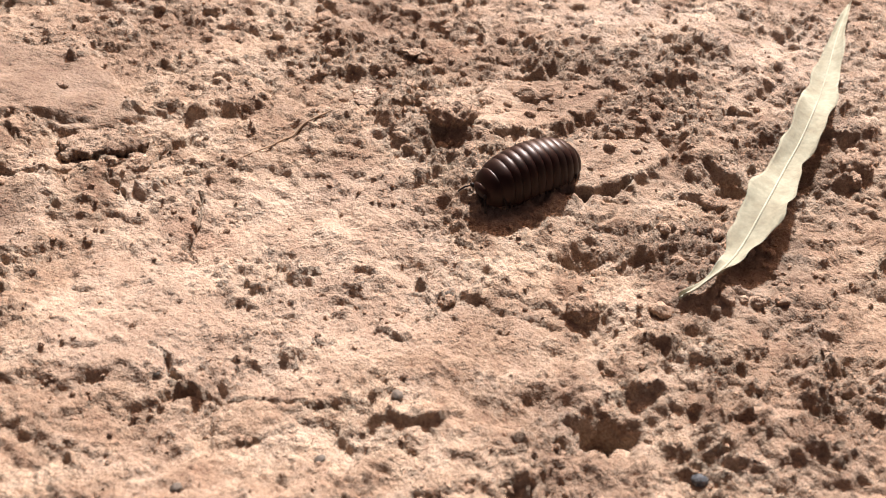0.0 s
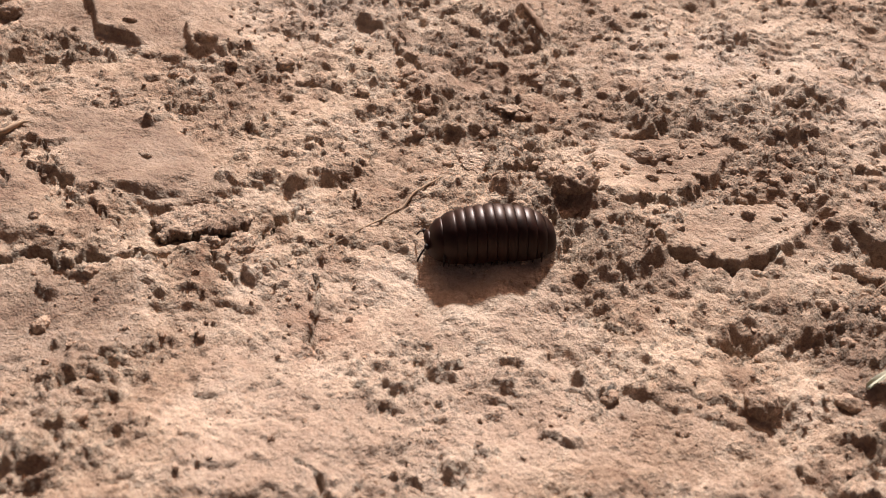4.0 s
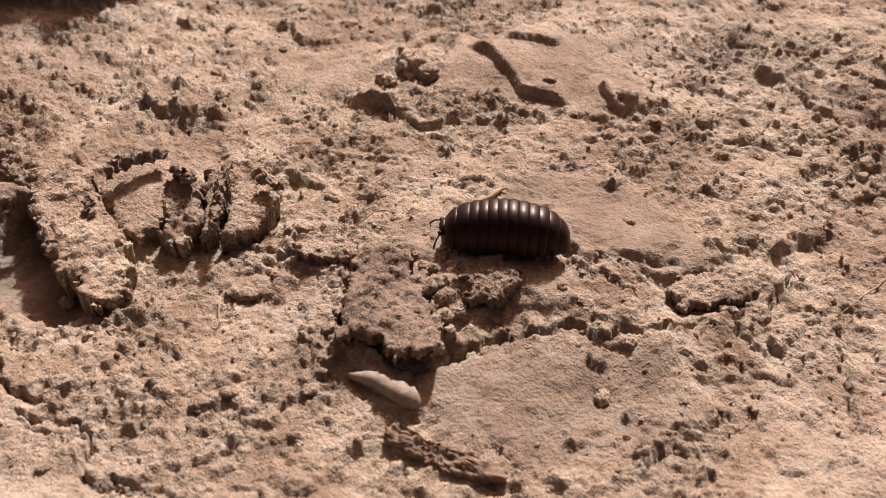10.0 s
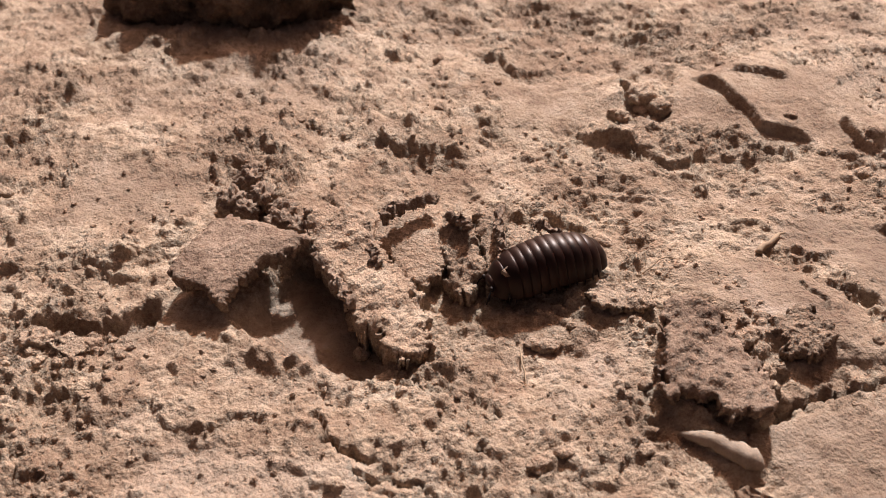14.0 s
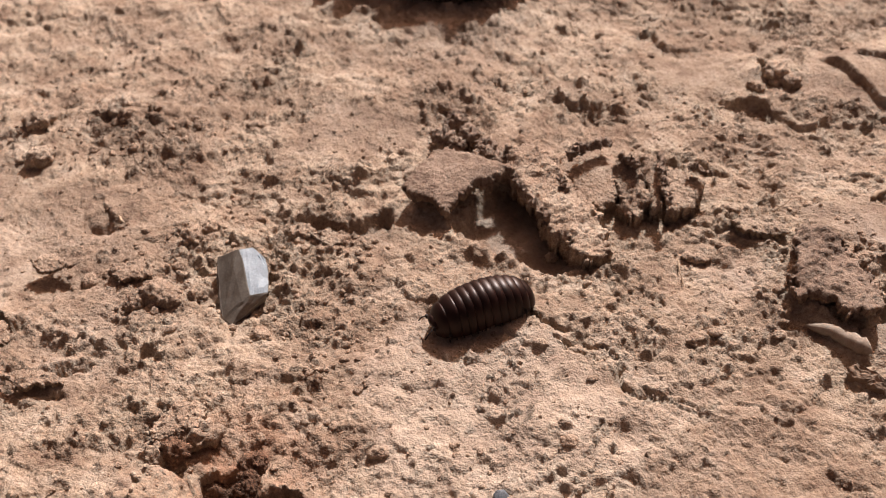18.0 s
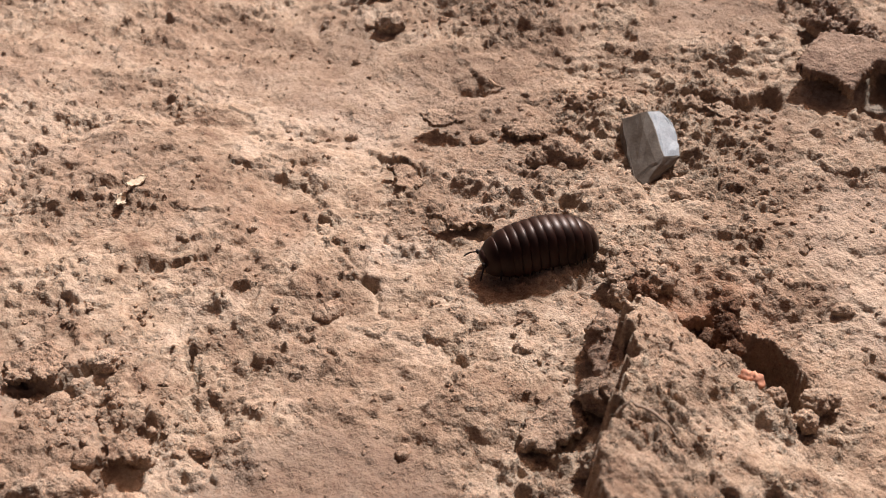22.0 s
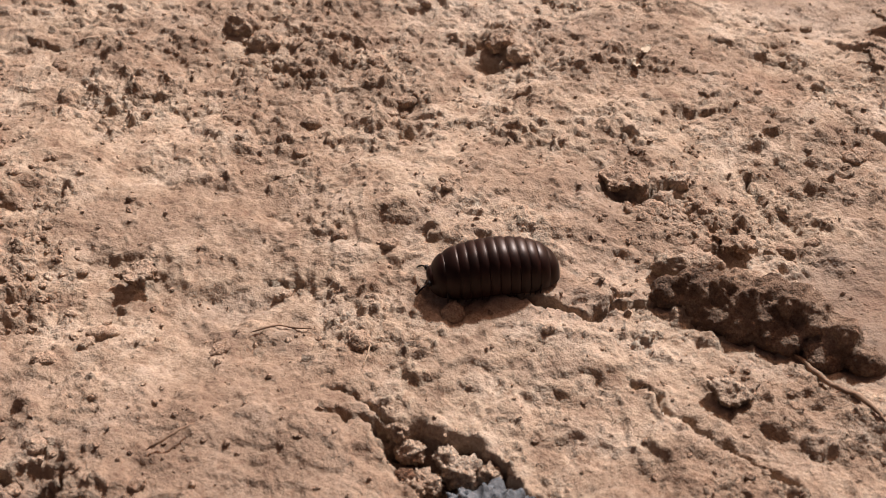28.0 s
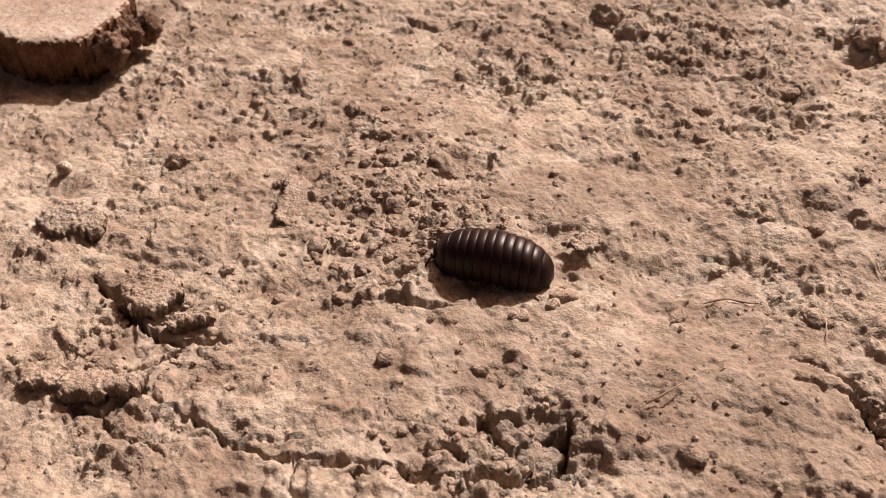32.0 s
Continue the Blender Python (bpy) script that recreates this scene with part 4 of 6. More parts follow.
def slab_bm(outline, thick, seed, rings=14, count=200, jag=0.0014, relief=0.0012, curl=0.0):
    """A broken flake: an outline in metres round its middle, a rough top, ragged edges and an underside."""
    cx, cy = sum(p[0] for p in outline) / len(outline), sum(p[1] for p in outline) / len(outline)
    loop, closed = [], outline + outline[:1]
    total = sum(math.dist(a, b) for a, b in zip(closed, closed[1:]))
    for a, b in zip(closed, closed[1:]):
        n = max(1, round(count * math.dist(a, b) / total))
        loop += [(a[0] + (b[0] - a[0]) * k / n - cx, a[1] + (b[1] - a[1]) * k / n - cy) for k in range(n)]
    bm = bmesh.new()
    off = Vector((seed * 5.1, seed * 2.3, 0))
    rnd = random.Random(seed)
    reach = max(math.hypot(*p) for p in loop)

    def ring(share, low):
        out = []
        for x, y in loop:
            p = Vector((x, y, 0))
            j = 1 + (jag * 1.7 * noise.fractal(p * 170 + off, 0.9, 2.0, 4) / max(p.length, 0.003)) * share
            p = p * share * j
            rim = max(0.0, (share - 0.86) / 0.14)
            h = relief * (noise.fractal(p * 140 + off, 0.7, 2.0, 5) + 0.7 * abs(noise.fractal(p * 420 - off, 0.8, 2.0, 3))) + 0.0002 * min(1, reach / 0.03) * rnd.uniform(-1, 1) + curl * (p.length / reach) ** 2
            h -= rim ** 4 * thick * 0.15
            if low:
                h -= thick * (1 + 0.35 * noise.fractal(p * 90 - off, 0.8, 2.0, 3))
            out.append(bm.verts.new((p.x, p.y, h)))
        return out

    tops = [ring((k / rings) ** 0.8, False) for k in range(1, rings + 1)]
    sides = [ring(1.0, False) for k in range(4)]
    for k, side in enumerate(sides):
        for v in side:
            layer = noise.fractal(Vector((v.co.x * 300, v.co.y * 300, k * 7.3 + seed)), 0.8, 2.0, 3)
            v.co.xy *= 1 + (0.0011 * layer - 0.0002 * k) / max(v.co.xy.length, 0.004)
            v.co.xy *= 1 + rnd.uniform(-0.0006, 0.0006) / max(v.co.xy.length, 0.004)
            v.co.z -= thick * (0.2 + 0.21 * k) + 0.0004 * layer + rnd.uniform(-0.0004, 0.0004)
    bottoms = [ring(s, True) for s in (0.93, 0.5)]
    n = len(loop)
    chain = tops + sides + bottoms
    for a, b in zip(chain, chain[1:]):
        for i in range(n):
            bm.faces.new((a[i], a[(i + 1) % n], b[(i + 1) % n], b[i]))
    bm.faces.new(tops[0][::-1])
    bm.faces.new(bottoms[-1])
    bmesh.ops.recalc_face_normals(bm, faces=bm.faces)
    return bm, (cx, cy)


def flake(name, outline, thick, lift, seed, mat=None, tilt=(0, 0), label="", category="clod", group="", jag=0.0014, relief=0.0012, curl=0.0, count=200):
    """A flake lying at lift over the soil, tilted by degrees about x and y."""
    bm, (cx, cy) = slab_bm(outline, thick, seed, jag=jag, relief=relief, curl=curl, count=count)
    ob = part(name, bm, mat or CLOD)
    ob.matrix_basis = pose(cx, cy, ground_mean(cx, cy) + lift, tilt[0], tilt[1], 0)
    return tagged(ob, label or "thin flake of dried brown clay lifted from the soil", category, group)


def clod(name, x, y, size, seed, mat=None, sink=0.3, label="", turn=0.0, rough=0.25, sub=4, category="clod", group="", freq=2.2, fine=0.12, base=None):
    ob = part(name, lump_bm(*size, seed, sub, rough, freq, fine), mat or CLOD)
    ob.matrix_basis = pose(x, y, (ground_mean(x, y) if base is None else base) + size[2] * (1 - 2 * sink), 0, 0, turn)
    return tagged(ob, label or "rough brown crumb of clay on the soil", category, group)


def tube_bm(points, radii, sides=8):
    bm = bmesh.new()
    rings = []
    for k, p in enumerate(points):
        a, b = Vector(points[max(k - 1, 0)]), Vector(points[min(k + 1, len(points) - 1)])
        way = (b - a).normalized()
        across = way.cross(Vector((0, 0, 1)) if abs(way.z) < 0.9 else Vector((1, 0, 0))).normalized()
        up = across.cross(way)
        rings.append([bm.verts.new(Vector(p) + radii[k] * (math.cos(t) * across + math.sin(t) * up)) for t in (2 * math.pi * i / sides for i in range(sides))])
    for a, b in zip(rings, rings[1:]):
        for i in range(sides):
            bm.faces.new((a[i], a[(i + 1) % sides], b[(i + 1) % sides], b[i]))
    bm.faces.new(rings[0][::-1])
    bm.faces.new(rings[-1])
    bmesh.ops.recalc_face_normals(bm, faces=bm.faces)
    return bm


def strand(name, pts, r0, r1, mat, label, category, lift=0.0008, steps=6, wiggle=0.0006, seed=1, arch=0.0):
    """A thin stalk that follows the soil through some points."""
    pts3, radii = [], []
    rnd = random.Random(seed)
    ox, oy = pts[0]
    oz = ground_mean(ox, oy, 0.003)
    for a, b in zip(pts, pts[1:]):
        for k in range(steps):
            f = k / steps
            x, y = a[0] + (b[0] - a[0]) * f, a[1] + (b[1] - a[1]) * f
            pts3.append((x + rnd.uniform(-wiggle, wiggle), y + rnd.uniform(-wiggle, wiggle)))
    pts3.append(pts[-1])
    n = len(pts3) - 1
    out = []
    for k, (x, y) in enumerate(pts3):
        z = sum(ground_mean(px, py, 0.0025) for px, py in pts3[max(k - 1, 0):k + 2]) / len(pts3[max(k - 1, 0):k + 2])
        out.append((x - ox, y - oy, z - oz + lift + arch * math.sin(math.pi * k / n)))
        radii.append((r0 + (r1 - r0) * k / n) * max(0.25, 1 - abs(2 * k / n - 1) ** 6) * rnd.uniform(0.85, 1.1))
    ob = part(name, tube_bm(out, radii), mat)
    ob.matrix_basis = pose(ox, oy, oz)
    return tagged(ob, label, category)

# ---- the pill millipede ----
LONG, WIDE, TALL = 0.0462, 0.0186, 0.0128


def girth(s):
    """Half-width and height of the back at s, from -1 (tail) to 1 (head)."""
    p = 3.0 if s < 0 else 3.3
    e = max(0.0, 1 - abs(s) ** p) ** (1 / 2.1)
    w, h = 0.5 * WIDE * (0.9 + 0.1 * e) * max(e, 0.02) ** 0.9, TALL * e
    return w, h


def back_point(s, a, swell=0.0):
    """A point of the shell: s along the body, a across it from 0 (its right hem) to 1 (its left hem)."""
    w, h = girth(s)
    t = math.pi * a
    c, sn = math.cos(t), math.sin(t)
    y = (w + swell) * math.copysign(abs(c) ** 0.82, c)
    z = 0.0022 * (1 - abs(s)) + (h + swell) * abs(sn) ** 0.86
    return Vector((s * LONG / 2, y, max(z, 0.0012)))


def tergite_bm(s0, s1, first=False, last=False, across=34, rows=9):
    """One back plate: it bulges, its hind rim stands over the next plate."""
    bm = bmesh.new()
    grid = []
    for i in range(rows):
        f = i / (rows - 1)
        s = s0 + (s1 - s0) * f
        swell = 0.00105 * max(0.0, math.sin(math.pi * (0.22 + 0.78 * f))) ** 0.8 * (0.3 if last and i == 0 else 1)
        grid.append([bm.verts.new(back_point(s + 0.016 * math.sin(math.pi * a) ** 2 * (1 - abs(s)), a, swell)) for a in (k / across for k in range(across + 1))])
    under = [bm.verts.new(v.co * 0.965 + Vector((0.0004, 0, 0.0003))) for v in grid[0]]
    chain = [under] + grid
    for a, b in zip(chain, chain[1:]):
        for k in range(across):
            bm.faces.new((a[k], a[k + 1], b[k + 1], b[k]))
    bmesh.ops.recalc_face_normals(bm, faces=bm.faces)
    return bm


bug = new("pill_millipede")
tagged(bug, "glossy black-brown pill millipede walking over the dry soil", "millipede")
cuts = [-0.999, -0.8, -0.645, -0.495, -0.345, -0.195, -0.045, 0.105, 0.25, 0.395, 0.535, 0.74, 0.9]
for k, (a, b) in enumerate(zip(cuts, cuts[1:])):
    name = "tail_shield" if k == 0 else "neck_shield" if k == len(cuts) - 2 else "back_plate"
    plate_ob = part(name, tergite_bm(a, min(b + 0.05, 0.985), last=k == 0), SHELL, bug)
    rim = [back_point(a + 0.003 + 0.016 * math.sin(math.pi * f) ** 2 * (1 - abs(a)), f, 0.00052) for f in (i / 30 for i in range(31))]
    if k:
        part("hind_rim", tube_bm(rim, [0.00011] * 31, 5), SHELL_EDGE, plate_ob, "brown hind rim of the plate")
belly = bmesh.new()
bmesh.ops.create_icosphere(belly, subdivisions=3, radius=1)
for v in belly.verts:
    v.co = (v.co.x * LONG * 0.44, v.co.y * WIDE * 0.4, 0.0042 + v.co.z * 0.0032)
part("belly", belly, LIMB, bug)
head = part("head", lump_bm(0.0022, 0.0046, 0.0032, 3, 4, 0.05, 1.5, 0.01), SHELL, bug)
head.matrix_basis = pose(LONG * 0.448, 0, 0.0042, 0, 25, 0)
for side in (1, -1):
    eye = part("eye", lump_bm(0.0008, 0.0011, 0.0011, 5, 2, 0.05), LIMB, head)
    eye.matrix_basis = pose(0.0014, side * 0.004, 0.0012)
antennae, legs = [], []
for side in (1, -1):
    pts = [(0, 0, 0), (0.0016, side * 0.0006, 0.0004), (0.0034, side * 0.0011, 0.0002), (0.0052, side * 0.0014, -0.0006), (0.0062, side * 0.0015, -0.0013)]
    antennae.append((side, part("antenna", tube_bm(pts, [0.0003, 0.0003, 0.00032, 0.00036, 0.00025], 7), LIMB, bug)))
for k in range(14):
    for side in (1, -1):
        x = LONG * (0.36 - 0.054 * k)
        pts = [(0, 0, 0), (0, side * 0.0022, -0.0006), (0.0002, side * 0.0038, -0.0022), (0.0004, side * 0.0043, -0.0047)]
        legs.append((k, side, x, part("leg", tube_bm(pts, [0.0006, 0.00055, 0.00045, 0.0002], 6), LIMB, bug)))

BUG = [
    (0, 0.0181, 0.3258, -147.8),
    (0.5, 0.0163, 0.3259, -151.9),
    (1, 0.0127, 0.3251, -157.1),
    (1.5, 0.0072, 0.3255, -160.8),
    (2, 0.0010, 0.3257, -171.9),
    (2.5, -0.0073, 0.3268, -178.1),
    (4.5, -0.0578, 0.3344, -176.5),
    (5, -0.0743, 0.3312, -173.2),
    (5.5, -0.0892, 0.3311, 178.0),
    (6, -0.1008, 0.3323, 173.3),
    (6.5, -0.1142, 0.3327, 168.1),
    (7, -0.1255, 0.3311, 169.8),
    (7.5, -0.1354, 0.3394, 160.2),
    (8, -0.1493, 0.3471, 155.0),
    (8.5, -0.1648, 0.3508, 158.2),
    (9, -0.1817, 0.3506, 170.7),
    (9.5, -0.1975, 0.3531, 172.5),
    (10, -0.2118, 0.3537, 176.6),
    (10.5, -0.2235, 0.3555, 175.9),
    (11, -0.2341, 0.3560, 167.6),
    (11.5, -0.2374, 0.3625, 158.1),
    (12, -0.2431, 0.3688, 156.1),
    (12.5, -0.2551, 0.3751, 165.1),
    (13, -0.2716, 0.3792, 179.1),
    (13.5, -0.2888, 0.3770, -178.2),
    (14, -0.2998, 0.3696, -159.5),
    (14.5, -0.3103, 0.3676, -161.5),
    (15, -0.3233, 0.3558, -160.9),
    (15.5, -0.3345, 0.3468, -158.0),
    (17.5, -0.3779, 0.3004, -144.6),
    (18, -0.3916, 0.2909, -150.2),
    (18.5, -0.4095, 0.2845, -162.1),
    (19, -0.4301, 0.2820, -168.9),
    (19.5, -0.4494, 0.2766, -155.6),
    (20, -0.4644, 0.2621, -146.9),
    (20.5, -0.4815, 0.2559, -159.4),
    (21, -0.4974, 0.2502, -160.7),
    (21.5, -0.5154, 0.2359, -151.8),
    (22, -0.5317, 0.2238, -152.7),
    (22.5, -0.5494, 0.2102, -145.4),
    (23, -0.5674, 0.1913, -140.7),
    (23.5, -0.5822, 0.1754, -143.4),
    (24, -0.5984, 0.1586, -143.8),
    (24.5, -0.6165, 0.1483, -157.4),
    (25, -0.6342, 0.1392, -151.7),
    (25.5, -0.6500, 0.1240, -146.7),
    (26, -0.6627, 0.1112, -146.7),
    (26.5, -0.6750, 0.1028, -154.5),
    (28.5, -0.7351, 0.0451, -152.9),
    (29, -0.7548, 0.0405, -168.3),
    (29.5, -0.7752, 0.0377, -168.9),
    (30, -0.7976, 0.0279, -157.6),
    (30.5, -0.8153, 0.0250, -168.6),
    (31, -0.8271, 0.0141, -158.6),
    (31.5, -0.8446, 0.0046, -157.9),
    (32, -0.8643, -0.0015, -168.8),
]


def heading(rows):
    """Places, turns without jumps, and the slope of the soil below."""
    out, last = [], None
    for t, x, y, turn in rows:
        while last is not None and turn - last > 180:
            turn -= 360
        while last is not None and turn - last < -180:
            turn += 360
        last = turn
        c, s = math.cos(radians(turn)), math.sin(radians(turn))
        fore, hind = ground_mean(x + c * 0.014, y + s * 0.014, 0.014), ground_mean(x - c * 0.014, y - s * 0.014, 0.014)
        left, right = ground_mean(x - s * 0.009, y + c * 0.009, 0.013), ground_mean(x + s * 0.009, y - c * 0.009, 0.013)
        roll, pitch = 0.4 * math.degrees(math.atan2(left - right, 0.018)), -0.6 * math.degrees(math.atan2(fore - hind, 0.028))
        step = 0.004 * max(0.0, 1 - abs(t - 14.2) / 1.4) ** 0.5   # over the lifted treads
        out.append((t, x, y, ground_mean(x, y, 0.015) + 0.0016 + step, max(-7, min(7, roll)), max(-8, min(8, pitch)), turn))
    return out


def motions():
    rows = [(t, Matrix.Translation((x, y, z)) @ pose(0, 0, 0, 0, 0, turn) @ pose(0, 0, 0, roll, pitch, 0)) for t, x, y, z, roll, pitch, turn in heading(BUG)]
    walk(bug, rows)
    times = [0.25 * k for k in range(129)]
    for side, ob in antennae:
        walk(ob, [(t, pose(LONG * 0.475, side * 0.0034, 0.0046, 0, 24 + 16 * math.sin(5.1 * t + side), side * (24 + 14 * math.sin(3.7 * t + 1.4 * side)))) for t in times])
    for k, side, x, ob in legs:
        walk(ob, [(t, pose(x, side * 0.0052, 0.0047, side * 6 * math.cos(9.3 * t - 0.8 * k), 0, side * 14 * math.sin(9.3 * t - 0.8 * k + (0.3 if side > 0 else 0)))) for t in times])

# ---- things on the soil ----
# the long dry leaf
def leaf():
    mids = [(0.1908, 0.4772), (0.1711, 0.4376), (0.1556, 0.4037), (0.1419, 0.3756), (0.1282, 0.3501), (0.1163, 0.3306), (0.1039, 0.3091), (0.0934, 0.2925), (0.0836, 0.2786), (0.0757, 0.2697), (0.0629, 0.2618)]
    half = [0.0006, 0.003, 0.0056, 0.0068, 0.0064, 0.0058, 0.008, 0.0068, 0.0038, 0.002, 0.0013]
    n, m = 90, 12

    def spread(values, f):
        k = min(int(f * (len(values) - 1)), len(values) - 2)
        g = f * (len(values) - 1) - k
        p0, p1, p2, p3 = values[max(k - 1, 0)], values[k], values[k + 1], values[min(k + 2, len(values) - 1)]
        return 0.5 * (2 * p1 + (p2 - p0) * g + (2 * p0 - 5 * p1 + 4 * p2 - p3) * g * g + (3 * p1 - p0 - 3 * p2 + p3) * g ** 3)

    bm = bmesh.new()
    tops, lows, rib = [], [], []
    cx, cy = 0.14, 0.36
    for i in range(n + 1):
        f = i / n
        x, y, w = spread([p[0] for p in mids], f), spread([p[1] for p in mids], f), spread(half, f)
        x2, y2 = spread([p[0] for p in mids], min(f + 0.01, 1)), spread([p[1] for p in mids], min(f + 0.01, 1))
        x1, y1 = spread([p[0] for p in mids], max(f - 0.01, 0)), spread([p[1] for p in mids], max(f - 0.01, 0))
        way = Vector((x2 - x1, y2 - y1, 0)).normalized()
        across = Vector((-way.y, way.x, 0))
        lift = 0.002 + 0.005 * math.sin(math.pi * min(1, f * 1.05)) + 0.0015 * math.sin(f * 23)
        twist = 0.25 * math.sin(f * 9 + 1) + (0.9 * (f - 0.86) / 0.14 if f > 0.86 else 0)
        top, low = [], []
        for j in range(m + 1):
            a = 2 * j / m - 1
            wave = 1 + (0.08 * math.sin(f * 47 + a) + 0.06 * math.sin(f * 83 + 3 * a)) * abs(a)
            curl = 0.0022 * a * a * (1 if a > 0 else 0.6) + 0.0008 * math.sin(f * 48 + 2 * a) * a * a + 0.0003 * noise.noise(Vector((f * 60, a * 3, 2)))
            p = Vector((x - cx, y - cy, lift)) + across * (a * w * wave * math.cos(twist * 0.6)) + Vector((0, 0, curl + a * w * math.sin(twist)))
            top.append(bm.verts.new(p))
            low.append(bm.verts.new(p - Vector((0, 0, 0.00028))))
        tops.append(top)
        lows.append(low)
        rib.append(top[m // 2].co.copy() + Vector((0, 0, 0.00005)))
    for a, b, c, d in zip(tops, tops[1:], lows, lows[1:]):
        for j in range(m):
            bm.faces.new((a[j], a[j + 1], b[j + 1], b[j]))
            bm.faces.new((c[j], d[j], d[j + 1], c[j + 1]))
        bm.faces.new((a[0], b[0], d[0], c[0]))
        bm.faces.new((a[m], c[m], d[m], b[m]))
    bmesh.ops.recalc_face_normals(bm, faces=bm.faces)
    ob = new("dry_leaf")
    ob.matrix_basis = pose(cx, cy, max(ground_mean(x, y, 0.01) for x, y in mids) + 0.0)
    part("blade", bm, LEAF, ob)
    part("midrib", tube_bm(rib, [0.00022 + 0.0003 * i / n for i in range(n + 1)], 6), LEAF_RIB, ob, "paler midrib of the leaf")
    return tagged(ob, "long narrow grey-green dried leaf lying on the soil", "leaf")


leaf()


# the chip of blue-grey gravel
def stone_chip():
    ox, oy = -0.4963, 0.2953
    rim = [(-0.4990, 0.3103, 0.0158), (-0.4940, 0.3134, 0.0146), (-0.4877, 0.3107, 0.0113), (-0.4850, 0.3049, 0.0088), (-0.4829, 0.2947, 0.0054), (-0.4898, 0.2905, 0.0072)]
    dull = [(-0.5091, 0.3099, 0.0105), (-0.5075, 0.3000, 0.0045), (-0.5009, 0.2834, 0.0000), (-0.4956, 0.2799, -0.0010), (-0.4905, 0.2877, -0.0010), (-0.4860, 0.2946, -0.0010), (-0.4938, 0.3194, -0.0010), (-0.5095, 0.3177, -0.0010)]
    bm = bmesh.new()
    made = [bm.verts.new((x - ox, y - oy, z)) for x, y, z in rim + dull]
    bright = set(made[:len(rim)])
    bmesh.ops.convex_hull(bm, input=bm.verts)
    # the facet towards the sun gets the paler stone colour, as if lit
    for f in bm.faces:
        f.material_index = 1 if all(v in bright for v in f.verts) else 0
    bmesh.ops.bevel(bm, geom=[e for e in bm.edges if e.is_manifold and e.calc_face_angle() > 0.35], offset=0.0004, segments=2, profile=0.6, affect="EDGES")
    bmesh.ops.triangulate(bm, faces=bm.faces)
    bmesh.ops.subdivide_edges(bm, edges=[e for e in bm.edges if e.calc_length() > 0.002], cuts=3, use_grid_fill=True)
    for v in bm.verts:
        v.co += 0.0007 * noise.noise_vector(v.co * 210) + 0.00025 * noise.noise_vector(v.co * 900)
    ob = part("stone_chip", bm, STONE, flat=True)
    ob.data.materials.append(LIT_STONE_FACE)
    ob.matrix_basis = pose(ox, oy, ground_mean(ox, oy, 0.012))
    return tagged(ob, "angular blue-grey stone chip with one facet painted pale as sunlit", "stone")


stone_chip()


